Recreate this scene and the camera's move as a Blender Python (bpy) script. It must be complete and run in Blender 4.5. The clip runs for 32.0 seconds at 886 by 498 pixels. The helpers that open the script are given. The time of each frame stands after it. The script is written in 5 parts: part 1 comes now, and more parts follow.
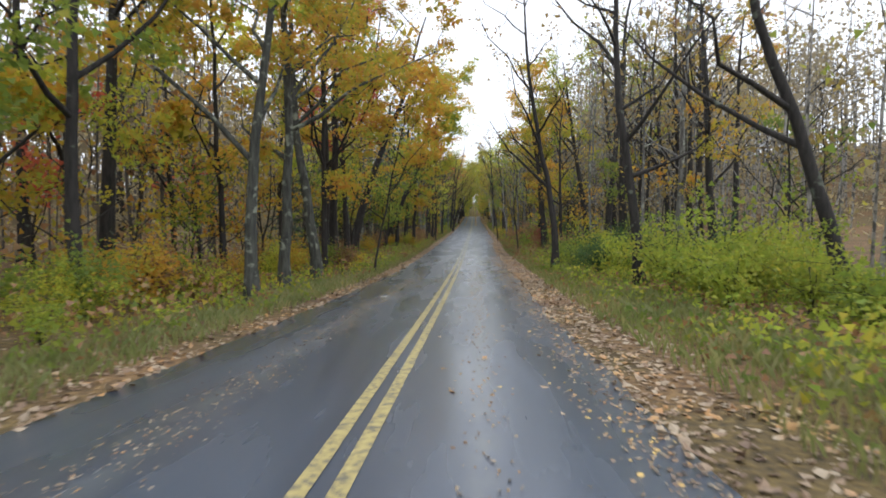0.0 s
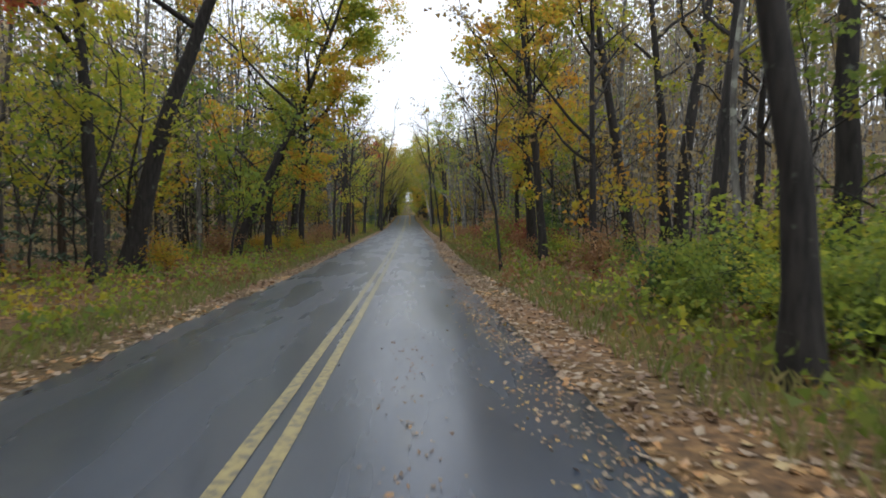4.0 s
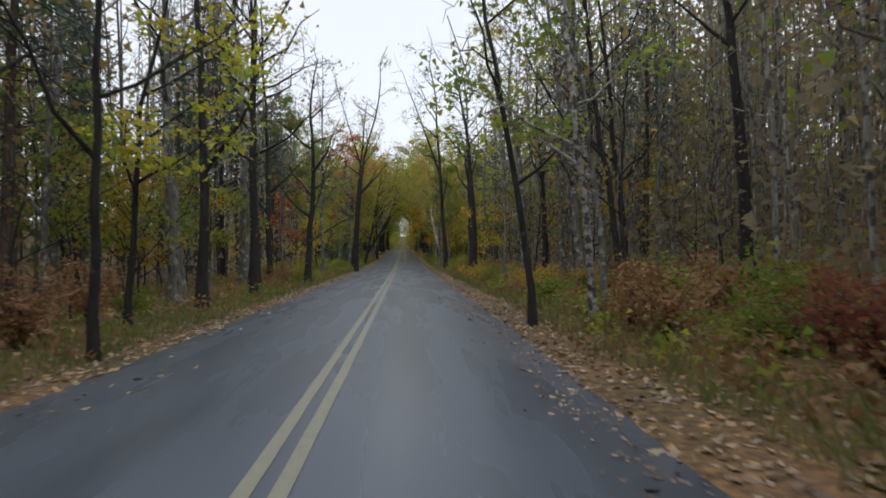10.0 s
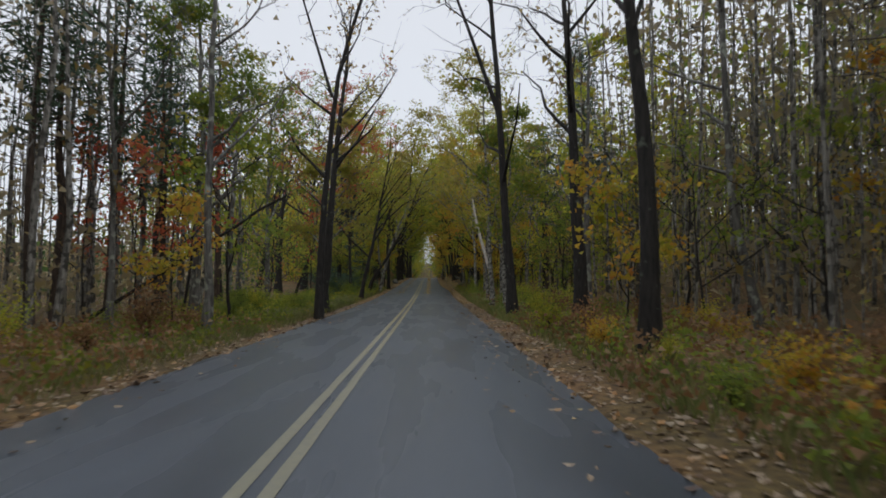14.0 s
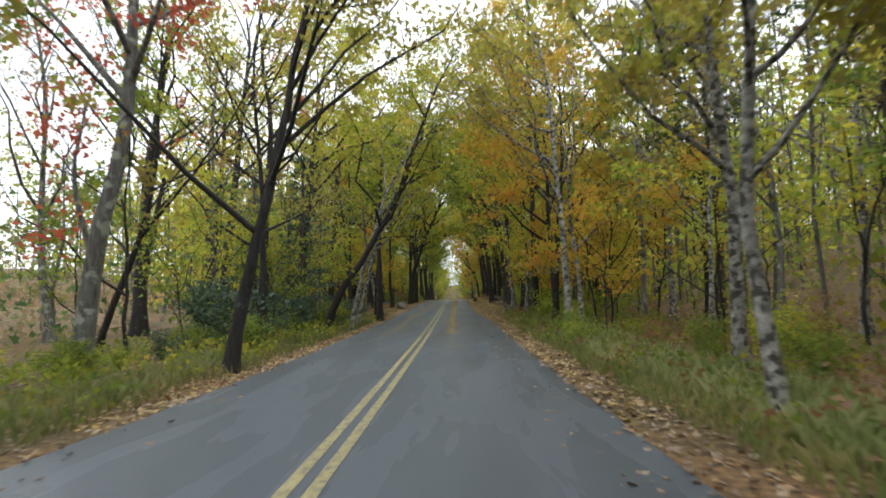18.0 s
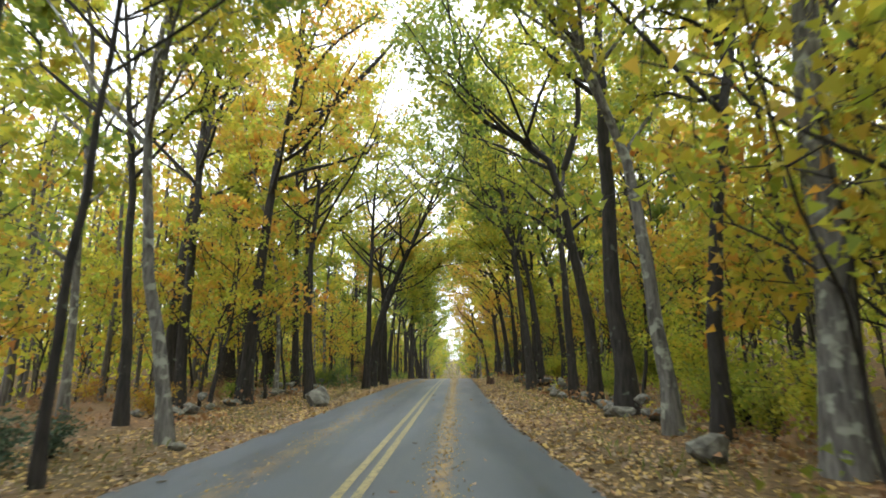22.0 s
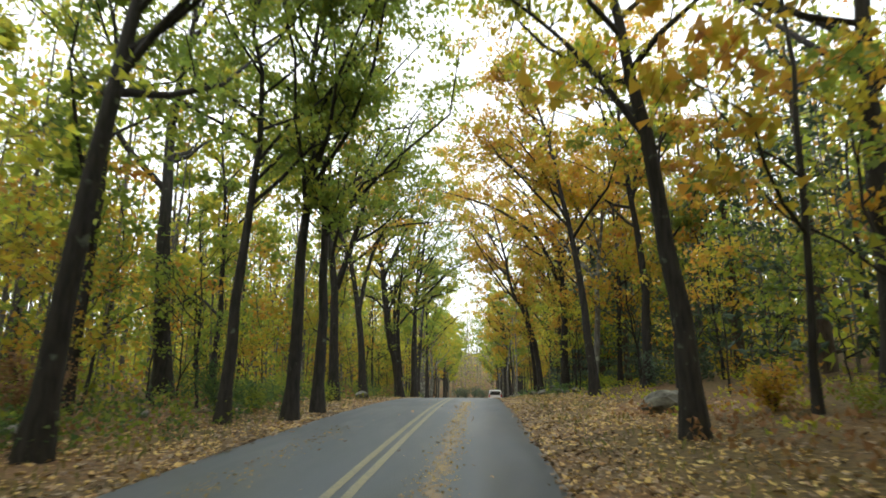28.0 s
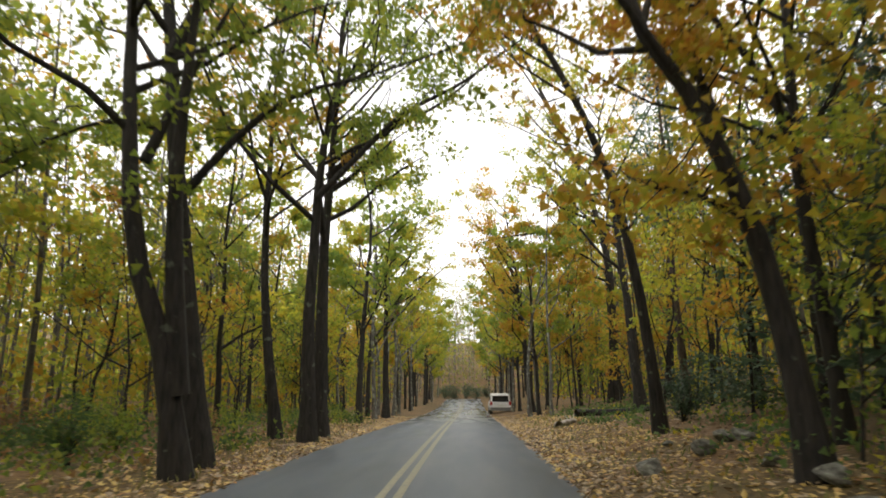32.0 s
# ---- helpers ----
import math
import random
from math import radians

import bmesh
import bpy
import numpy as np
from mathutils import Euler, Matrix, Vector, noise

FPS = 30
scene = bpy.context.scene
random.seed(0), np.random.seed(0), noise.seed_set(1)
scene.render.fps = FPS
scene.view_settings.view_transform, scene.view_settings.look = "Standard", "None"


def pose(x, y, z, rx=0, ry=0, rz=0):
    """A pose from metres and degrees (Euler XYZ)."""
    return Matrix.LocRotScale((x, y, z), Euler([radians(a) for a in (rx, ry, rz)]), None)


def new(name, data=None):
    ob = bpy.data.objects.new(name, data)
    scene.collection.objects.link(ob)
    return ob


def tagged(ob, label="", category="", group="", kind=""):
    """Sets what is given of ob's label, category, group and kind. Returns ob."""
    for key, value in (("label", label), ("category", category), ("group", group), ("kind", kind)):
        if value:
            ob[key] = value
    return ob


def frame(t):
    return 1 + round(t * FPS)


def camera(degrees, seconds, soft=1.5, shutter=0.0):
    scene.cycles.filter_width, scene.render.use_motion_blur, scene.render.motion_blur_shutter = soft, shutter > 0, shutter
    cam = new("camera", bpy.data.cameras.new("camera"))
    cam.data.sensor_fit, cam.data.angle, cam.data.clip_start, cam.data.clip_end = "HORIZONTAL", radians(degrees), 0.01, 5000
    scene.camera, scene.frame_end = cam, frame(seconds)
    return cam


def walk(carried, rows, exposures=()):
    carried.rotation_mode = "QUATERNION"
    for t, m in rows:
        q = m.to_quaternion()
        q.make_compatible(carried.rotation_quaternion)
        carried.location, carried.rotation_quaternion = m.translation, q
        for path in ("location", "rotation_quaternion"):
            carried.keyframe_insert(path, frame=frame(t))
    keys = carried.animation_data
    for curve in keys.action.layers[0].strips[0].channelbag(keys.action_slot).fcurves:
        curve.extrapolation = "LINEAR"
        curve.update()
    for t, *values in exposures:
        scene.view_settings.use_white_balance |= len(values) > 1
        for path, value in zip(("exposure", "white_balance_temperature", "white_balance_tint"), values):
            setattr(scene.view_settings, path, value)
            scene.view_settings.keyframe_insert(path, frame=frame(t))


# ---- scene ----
cam = camera(73.2, 32.0, soft=1.7, shutter=0.3)
# seconds, place, turn (degrees) of the camera in the car
PATH = [
    (0.0, 0.881, -0.0, 1.405, 87.536, -0.227, 3.105),
    (0.5, 0.836, 2.591, 1.305, 87.461, -0.518, 2.952),
    (1.0, 0.778, 5.218, 1.211, 87.273, -0.271, 2.268),
    (1.5, 0.779, 7.898, 1.121, 87.122, 0.356, 0.795),
    (2.0, 0.858, 10.603, 1.038, 87.050, 0.989, 0.339),
    (2.5, 0.934, 13.362, 0.960, 87.059, 1.111, -0.665),
    (3.0, 0.976, 16.168, 0.890, 86.882, 0.893, -2.061),
    (3.5, 0.96, 19.003, 0.827, 87.333, 0.274, -2.639),
    (5.5, 0.921, 30.408, 0.665, 88.684, -0.103, -5.662),
    (6.0, 0.898, 33.292, 0.647, 89.402, -0.29, -6.782),
    (6.5, 0.911, 36.216, 0.638, 89.537, -0.929, -7.717),
    (7.0, 0.936, 39.187, 0.636, 89.688, -0.829, -7.435),
    (7.5, 0.965, 42.206, 0.640, 89.774, -0.227, -6.776),
    (8.0, 0.873, 45.265, 0.650, 89.953, 0.058, -7.06),
    (8.5, 0.875, 48.357, 0.666, 90.189, 0.791, -6.439),
    (9.0, 0.832, 51.493, 0.686, 90.634, 1.103, -4.694),
    (9.5, 0.887, 54.663, 0.709, 91.046, 0.634, -3.373),
    (10.0, 0.852, 57.869, 0.735, 91.273, 0.229, -3.712),
    (10.5, 0.879, 61.107, 0.765, 91.312, 0.005, -4.099),
    (11.0, 0.827, 64.385, 0.797, 91.517, -0.5, -4.253),
    (11.5, 0.974, 67.705, 0.832, 92.017, -0.564, -4.218),
    (12.0, 1.026, 71.047, 0.869, 92.391, -0.107, -3.37),
    (12.5, 1.065, 74.391, 0.909, 92.859, -0.084, -1.562),
    (13.0, 1.155, 77.724, 0.952, 93.131, 0.19, -1.516),
    (13.5, 1.153, 81.058, 0.997, 93.564, 0.242, -1.468),
    (14.0, 1.179, 84.418, 1.045, 94.058, -0.081, -1.218),
    (14.5, 1.194, 87.84, 1.098, 94.473, -0.308, -1.139),
    (16.5, 1.436, 101.869, 1.336, 95.131, 1.886, -0.354),
    (17.0, 1.402, 105.476, 1.401, 95.594, 1.793, 0.156),
    (17.5, 1.323, 109.179, 1.472, 96.009, 1.498, 0.838),
    (18.0, 1.22, 112.956, 1.550, 96.232, 1.259, 1.364),
    (18.5, 1.185, 116.763, 1.636, 96.518, 0.976, 1.457),
    (19.0, 1.151, 120.564, 1.728, 96.857, 1.031, 1.426),
    (19.5, 1.078, 124.342, 1.830, 97.413, 1.235, 1.17),
    (20.0, 1.131, 128.075, 1.943, 97.980, 1.263, 0.612),
    (20.5, 1.219, 131.777, 2.067, 98.634, 0.907, 0.856),
    (21.0, 1.22, 135.407, 2.200, 99.429, 0.836, 0.305),
    (21.5, 1.224, 138.964, 2.340, 101.136, 0.57, 0.971),
    (22.0, 1.199, 142.471, 2.487, 103.404, 0.342, 1.347),
    (22.5, 1.145, 145.992, 2.643, 104.304, -0.0, 0.708),
    (23.0, 1.181, 149.506, 2.807, 105.354, -0.124, 0.619),
    (23.5, 1.148, 153.042, 2.979, 106.369, -0.259, 1.059),
    (24.0, 1.101, 156.614, 3.155, 107.329, -0.357, 1.197),
    (24.5, 1.001, 160.21, 3.334, 107.238, -0.176, 0.873),
    (25.0, 0.985, 163.825, 3.516, 106.754, 0.161, 1.007),
    (25.5, 1.062, 167.491, 3.701, 106.444, 0.399, 1.058),
    (26.0, 1.122, 171.201, 3.883, 105.977, 0.399, 1.398),
    (26.5, 1.384, 174.945, 4.061, 104.895, 0.175, 1.961),
    (28.5, 1.502, 190.064, 4.708, 102.596, 0.157, 4.006),
    (29.0, 1.477, 193.892, 4.846, 103.132, 1.113, 4.103),
    (29.5, 1.337, 197.736, 4.971, 103.517, 1.026, 3.864),
    (30.0, 1.198, 201.573, 5.074, 103.711, 0.992, 3.833),
    (30.5, 1.202, 205.338, 5.153, 104.185, 0.429, 2.84),
    (31.0, 1.189, 209.06, 5.206, 103.559, 0.051, 3.129),
    (31.5, 1.196, 212.754, 5.231, 103.662, 0.056, 3.002),
    (32.0, 1.053, 216.48, 5.227, 102.054, 0.232, 2.493),
]
# exposure in stops and white balance on the way
EXPOSURES = ((0, 0.55, 6300, 12), (1, 0.3, 6300, 12), (2, 0.45, 6300, 12), (3.5, 0.4, 6300, 12), (6, 0.05, 6300, 12), (8, 0.15, 6300, 12), (9, -0.05, 6300, 12), (10, -0.05, 6300, 12), (11, 0.15, 6300, 12), (11.4, 0.05, 6300, 12), (12, -0.45, 6300, 12), (12.8, -0.05, 6300, 12), (13.2, -0.1, 6300, 12), (14, -0.35, 6400, 12), (16.5, 0.4, 6400, 12), (18, 0.86, 6400, 9), (20, 1.25, 6400, 9), (21, 1.4, 6400, 9), (22.3, 1.62, 6400, 9), (23, 1.55, 6400, 9), (24, 1.1, 6400, 9), (24.6, 1.1, 6400, 9), (25.2, 1.13, 6400, 9), (26, 1.85, 6400, 9), (27, 1.5, 6400, 9), (29, 0.8, 6750, 5), (30, 0.45, 6750, 5), (31, 0.55, 6850, 8), (32, 0.88, 7100, 12))
walk(cam, [(t, pose(*r)) for t, *r in PATH], EXPOSURES)

# the road's slope in degrees at places along it
SLOPES = [(-30.0, -1.5), (0.0, -2.28), (12.0, -1.61), (24.0, -0.86), (36.0, -0.1), (48.0, 0.34), (60.0, 0.53), (75.0, 0.71), (90.0, 0.94), (105.0, 1.04), (120.0, 1.42), (135.0, 2.17), (150.0, 2.77), (165.0, 2.91), (180.0, 2.57), (195.0, 1.94), (205.0, 1.07), (215.0, -0.09), (225.0, -1.33), (240.0, -2.19), (255.0, -2.31), (270.0, -1.75), (290.0, -0.83), (310.0, 0.14), (330.0, 0.6)]
YS = np.linspace(-80, 620, 3501)
_s = np.tan(np.radians(np.interp(YS, [a for a, b in SLOPES], [b for a, b in SLOPES])))
ZS = np.concatenate([[0], np.cumsum((_s[1:] + _s[:-1]) / 2 * (YS[1] - YS[0]))])
ZS -= np.interp(0, YS, ZS)


def road_z(y):
    return float(np.interp(y, YS, ZS))


# ---- sky and light: an even, bright overcast ----
world = bpy.data.worlds.new("overcast_sky")
scene.world = world
world.use_nodes = True
wn, wl = world.node_tree.nodes, world.node_tree.links
sky = wn.new("ShaderNodeTexSky")
sky.sky_type, sky.sun_disc = "NISHITA", False
sky.sun_elevation, sky.sun_rotation = radians(48), radians(200)
veil = wn.new("ShaderNodeMix")
veil.data_type = "RGBA"
veil.inputs[0].default_value = 0.86
veil.inputs[7].default_value = (8.75, 9.1, 9.45, 1)
wl.new(sky.outputs[0], veil.inputs[6])
wl.new(veil.outputs[2], wn["Background"].inputs[0])
wn["Background"].inputs[1].default_value = 0.122
sun_data = bpy.data.lights.new("sun_behind_cloud", "SUN")
sun_data.energy, sun_data.angle, sun_data.color = 1.3, radians(100), (1, 0.98, 0.94)
sun = new("sun_behind_cloud", sun_data)
sun.matrix_world = pose(0, 0, 60, 20, 0, 20)


# ---- materials ----
def material(name):
    m = bpy.data.materials.new(name)
    m.use_nodes = True
    return m, m.node_tree.nodes, m.node_tree.links, m.node_tree.nodes["Principled BSDF"]


def ramp(nodes, stops):
    r = nodes.new("ShaderNodeValToRGB")
    while len(r.color_ramp.elements) < len(stops):
        r.color_ramp.elements.new(0.5)
    for e, (p, c) in zip(r.color_ramp.elements, stops):
        e.position, e.color = p, (*c, 1)
    return r


def tex_noise(nodes, links, scale, detail=4, stretch=None):
    co = nodes.new("ShaderNodeTexCoord")
    n = nodes.new("ShaderNodeTexNoise")
    n.inputs["Scale"].default_value, n.inputs["Detail"].default_value = scale, detail
    if stretch:
        mp = nodes.new("ShaderNodeMapping")
        mp.inputs["Scale"].default_value = stretch
        links.new(co.outputs["Object"], mp.inputs[0])
        links.new(mp.outputs[0], n.inputs["Vector"])
    else:
        links.new(co.outputs["Object"], n.inputs["Vector"])
    return n


def bump(nodes, links, height, bsdf, strength, distance):
    b = nodes.new("ShaderNodeBump")
    b.inputs["Strength"].default_value, b.inputs["Distance"].default_value = strength, distance
    links.new(height, b.inputs["Height"])
    links.new(b.outputs[0], bsdf.inputs["Normal"])


def bark_material(name, dark, light, spots=None, amount=0.6, stretch=(9, 9, 1.6), mark=4.0):
    m, n, l, p = material(name)
    a = tex_noise(n, l, 1.6, 6, stretch)
    r = ramp(n, [(0.3, dark), (0.7, light)])
    l.new(a.outputs[0], r.inputs[0])
    col = r.outputs[0]
    if spots:
        b = tex_noise(n, l, mark, 3)
        br = ramp(n, [(amount, (0, 0, 0)), (amount + 0.09, (1, 1, 1))])
        l.new(b.outputs[0], br.inputs[0])
        mx = n.new("ShaderNodeMix")
        mx.data_type = "RGBA"
        l.new(br.outputs[0], mx.inputs[0])
        l.new(col, mx.inputs[6])
        mx.inputs[7].default_value = (*spots, 1)
        col = mx.outputs[2]
    l.new(col, p.inputs["Base Color"])
    p.inputs["Roughness"].default_value = 0.9
    bump(n, l, a.outputs[0], p, 0.8, 0.03)
    return m


BARK = {
    "d": bark_material("dark_bark", (0.007, 0.0064, 0.006), (0.034, 0.03, 0.027), (0.1, 0.115, 0.09), 0.64),
    "g": bark_material("grey_lichen_bark", (0.045, 0.043, 0.039), (0.19, 0.185, 0.17), (0.29, 0.31, 0.26), 0.55),
    "b": bark_material("pale_birch_bark", (0.1, 0.098, 0.088), (0.4, 0.39, 0.355), (0.05, 0.047, 0.041), 0.5, (4.0, 4.0, 6.0), 8.0),
    "l": bark_material("mossy_dark_bark", (0.014, 0.015, 0.012), (0.075, 0.078, 0.066), (0.2, 0.22, 0.17), 0.57),
    "p": bark_material("pine_bark", (0.025, 0.018, 0.014), (0.11, 0.08, 0.062)),
}


def leaf_material(name, stops, through_share=0.68):
    """Leaves: the colour varies leaf by leaf, and light shines through them."""
    m, n, l, p = material(name)
    g = n.new("ShaderNodeNewGeometry")
    r = ramp(n, stops)
    clump = tex_noise(n, l, 0.9, 2)
    spread = n.new("ShaderNodeMapRange")
    spread.inputs[1].default_value, spread.inputs[2].default_value = 0.32, 0.68
    l.new(clump.outputs[0], spread.inputs[0])
    tone = n.new("ShaderNodeMix")
    tone.inputs[0].default_value = 0.55
    l.new(g.outputs["Random Per Island"], tone.inputs[2])
    l.new(spread.outputs[0], tone.inputs[3])
    l.new(tone.outputs[0], r.inputs[0])
    oi = n.new("ShaderNodeObjectInfo")
    hs = n.new("ShaderNodeHueSaturation")
    mr = n.new("ShaderNodeMapRange")
    mr.inputs[3].default_value, mr.inputs[4].default_value = 0.8, 1.2
    l.new(oi.outputs["Random"], mr.inputs[0])
    l.new(mr.outputs[0], hs.inputs["Value"])
    l.new(r.outputs[0], hs.inputs["Color"])
    l.new(hs.outputs[0], p.inputs["Base Color"])
    p.inputs["Roughness"].default_value = 0.55
    t = n.new("ShaderNodeBsdfTranslucent")
    l.new(hs.outputs[0], t.inputs["Color"])
    mx = n.new("ShaderNodeMixShader")
    mx.inputs[0].default_value = through_share
    l.new(p.outputs[0], mx.inputs[1])
    l.new(t.outputs[0], mx.inputs[2])
    l.new(mx.outputs[0], n["Material Output"].inputs["Surface"])
    return m


LEAF = {
    "y": leaf_material("yellow_green_leaves", [(0.05, (0.22, 0.31, 0.05)), (0.4, (0.37, 0.42, 0.055)), (0.7, (0.54, 0.47, 0.055)), (0.95, (0.5, 0.34, 0.055))]),
    "o": leaf_material("orange_gold_leaves", [(0, (0.48, 0.19, 0.048)), (0.35, (0.56, 0.32, 0.048)), (0.65, (0.46, 0.4, 0.048)), (1, (0.25, 0.3, 0.048))]),
    "r": leaf_material("red_leaves", [(0, (0.42, 0.06, 0.053)), (0.5, (0.52, 0.13, 0.068)), (0.8, (0.45, 0.2, 0.068)), (1, (0.3, 0.25, 0.068))]),
    "R": leaf_material("dull_red_leaves", [(0, (0.19, 0.05, 0.04)), (0.5, (0.28, 0.1, 0.06)), (1, (0.26, 0.17, 0.07))]),
    "G": leaf_material("green_leaves", [(0, (0.13, 0.2, 0.048)), (0.5, (0.21, 0.28, 0.048)), (0.85, (0.36, 0.35, 0.048)), (1, (0.5, 0.4, 0.048))]),
    "n": leaf_material("last_brown_leaves", [(0, (0.25, 0.16, 0.068)), (0.5, (0.33, 0.25, 0.078)), (1, (0.2, 0.1, 0.068))]),
    "e": leaf_material("evergreen_needles", [(0, (0.045, 0.08, 0.058)), (0.6, (0.075, 0.13, 0.078)), (1, (0.12, 0.17, 0.078))], 0.3),
    "s": leaf_material("bright_shrub_leaves", [(0, (0.2, 0.32, 0.048)), (0.6, (0.36, 0.4, 0.053)), (1, (0.5, 0.42, 0.058))]),
    "u": leaf_material("rusty_undergrowth_leaves", [(0, (0.19, 0.1, 0.058)), (0.5, (0.3, 0.16, 0.068)), (1, (0.26, 0.22, 0.088))], 0.35),
    "k": leaf_material("deep_green_leaves", [(0, (0.05, 0.1, 0.048)), (0.5, (0.09, 0.16, 0.053)), (0.85, (0.17, 0.22, 0.058)), (1, (0.3, 0.3, 0.068))]),
    "m": leaf_material("mixed_far_leaves", [(0, (0.18, 0.23, 0.058)), (0.35, (0.36, 0.35, 0.058)), (0.7, (0.32, 0.24, 0.068)), (1, (0.13, 0.19, 0.068))]),
    "w": leaf_material("grey_brown_far_leaves", [(0, (0.22, 0.19, 0.138)), (0.5, (0.33, 0.28, 0.178)), (0.8, (0.38, 0.3, 0.128)), (1, (0.21, 0.23, 0.128))]),
}
GOLD_LITTER = leaf_material("yellow_fallen_leaves", [(0, (0.3, 0.17, 0.07)), (0.35, (0.45, 0.3, 0.11)), (0.75, (0.55, 0.4, 0.13)), (1, (0.5, 0.42, 0.2))], 0.1)
LITTER = leaf_material("fallen_leaves", [(0.1, (0.12, 0.075, 0.05)), (0.35, (0.24, 0.16, 0.1)), (0.6, (0.38, 0.31, 0.22)), (0.75, (0.42, 0.22, 0.08)), (0.95, (0.46, 0.36, 0.18))], 0.1)
FRESH_GRASS = leaf_material("fresh_verge_grass", [(0, (0.16, 0.21, 0.07)), (0.5, (0.27, 0.3, 0.12)), (1, (0.42, 0.37, 0.2))], 0.35)
GRASS = leaf_material("verge_grass", [(0, (0.1, 0.14, 0.035)), (0.5, (0.18, 0.2, 0.06)), (1, (0.32, 0.26, 0.12))], 0.35)


def ground_material():
    m, n, l, p = material("leaf_covered_soil")
    a = tex_noise(n, l, 9, 6)
    r = ramp(n, [(0.3, (0.05, 0.032, 0.018)), (0.5, (0.14, 0.085, 0.042)), (0.68, (0.24, 0.15, 0.07))])
    l.new(a.outputs[0], r.inputs[0])
    b = tex_noise(n, l, 0.35, 3)
    br = ramp(n, [(0.4, (0.62, 0.7, 0.5)), (0.65, (1.05, 0.95, 0.85))])
    l.new(b.outputs[0], br.inputs[0])
    mx = n.new("ShaderNodeMix")
    mx.data_type, mx.blend_type = "RGBA", "MULTIPLY"
    mx.inputs[0].default_value = 1
    l.new(r.outputs[0], mx.inputs[6])
    l.new(br.outputs[0], mx.inputs[7])
    l.new(mx.outputs[2], p.inputs["Base Color"])
    p.inputs["Roughness"].default_value = 0.95
    bump(n, l, a.outputs[0], p, 0.9, 0.05)
    return m


def asphalt_material():
    """Old asphalt with a film of rain at both ends of the road: fine grain, blotches, crumbs swept into bands."""
    m, n, l, p = material("damp_asphalt")

    def math_node(kind, a, b=0.0, c=0.0):
        q = n.new("ShaderNodeMath")
        q.operation, q.use_clamp = kind, kind == "MULTIPLY_ADD"
        for k, s in enumerate((a, b, c)):
            if isinstance(s, float):
                q.inputs[k].default_value = s
            else:
                l.new(s, q.inputs[k])
        return q.outputs[0]

    a = tex_noise(n, l, 90, 3)
    b = tex_noise(n, l, 1.0, 4, (1.6, 0.22, 1))
    grain = math_node("ADD", math_node("MULTIPLY", a.outputs[0], 0.45), math_node("MULTIPLY", b.outputs[0], 0.55))
    r = ramp(n, [(0.3, (0.047, 0.058, 0.074)), (0.7, (0.102, 0.122, 0.15))])
    l.new(grain, r.inputs[0])
    co = n.new("ShaderNodeTexCoord")
    sp = n.new("ShaderNodeSeparateXYZ")
    l.new(co.outputs["Object"], sp.inputs[0])
    along = n.new("ShaderNodeMapRange")
    along.inputs[2].default_value = 320
    l.new(sp.outputs["Y"], along.inputs[0])
    rough_edge = tex_noise(n, l, 5.0, 4, (1.0, 0.5, 1.0))
    col = r.outputs[0]
    for x, half, tint, stops in (
            (-1.45, 0.26, (0.19, 0.185, 0.165), ((0.0, 0.85), (0.05, 0.85), (0.1, 0.0))),
            (0.95, 0.13, (0.17, 0.15, 0.11), ((0.0, 0.6), (0.09, 0.6), (0.14, 0.0))),
            (0.98, 0.17, (0.34, 0.23, 0.1), ((0.4, 0.0), (0.45, 0.85), (0.6, 0.85), (0.68, 0.0))),
            (-1.5, 0.2, (0.3, 0.22, 0.12), ((0.4, 0.0), (0.45, 0.5), (0.52, 0.5), (0.6, 0.0)))):
        off = math_node("ABSOLUTE", math_node("SUBTRACT", sp.outputs["X"], x))
        band = math_node("MULTIPLY_ADD", off, -1.0 / half, 1.15)
        where = ramp(n, [(q, (w, w, w)) for q, w in stops])
        l.new(along.outputs[0], where.inputs[0])
        patch = math_node("MULTIPLY_ADD", rough_edge.outputs[0], 5.0, -2.0)
        mx = n.new("ShaderNodeMix")
        mx.data_type = "RGBA"
        l.new(math_node("MULTIPLY", math_node("MULTIPLY", band, patch), where.outputs[0]), mx.inputs[0])
        l.new(col, mx.inputs[6])
        mx.inputs[7].default_value = (*tint, 1)
        col = mx.outputs[2]
    wet = ramp(n, [(q, (w, w, w)) for q, w in ((0.0, 1.0), (0.1, 1.0), (0.18, 0.45), (0.38, 0.2), (0.42, 0.0), (0.76, 0.0), (0.81, 1.0))])
    l.new(along.outputs[0], wet.inputs[0])
    damp = n.new("ShaderNodeMix")
    damp.data_type, damp.blend_type = "RGBA", "MULTIPLY"
    l.new(wet.outputs[0], damp.inputs[0])
    l.new(col, damp.inputs[6])
    damp.inputs[7].default_value = (0.4, 0.5, 0.66, 1)
    l.new(damp.outputs[2], p.inputs["Base Color"])
    rr = n.new("ShaderNodeMapRange")
    rr.inputs[1].default_value, rr.inputs[2].default_value = 0.3, 0.7
    rr.inputs[3].default_value, rr.inputs[4].default_value = 0.42, 0.58
    l.new(b.outputs[0], rr.inputs[0])
    l.new(rr.outputs[0], p.inputs["Roughness"])
    p.inputs["Specular IOR Level"].default_value = 0.55
    l.new(wet.outputs[0], p.inputs["Coat Weight"])
    p.inputs["Coat IOR"].default_value = 1.4
    cr = n.new("ShaderNodeMapRange")
    cr.inputs[1].default_value, cr.inputs[2].default_value = 0.35, 0.65
    cr.inputs[3].default_value, cr.inputs[4].default_value = 0.2, 0.33
    l.new(b.outputs[0], cr.inputs[0])
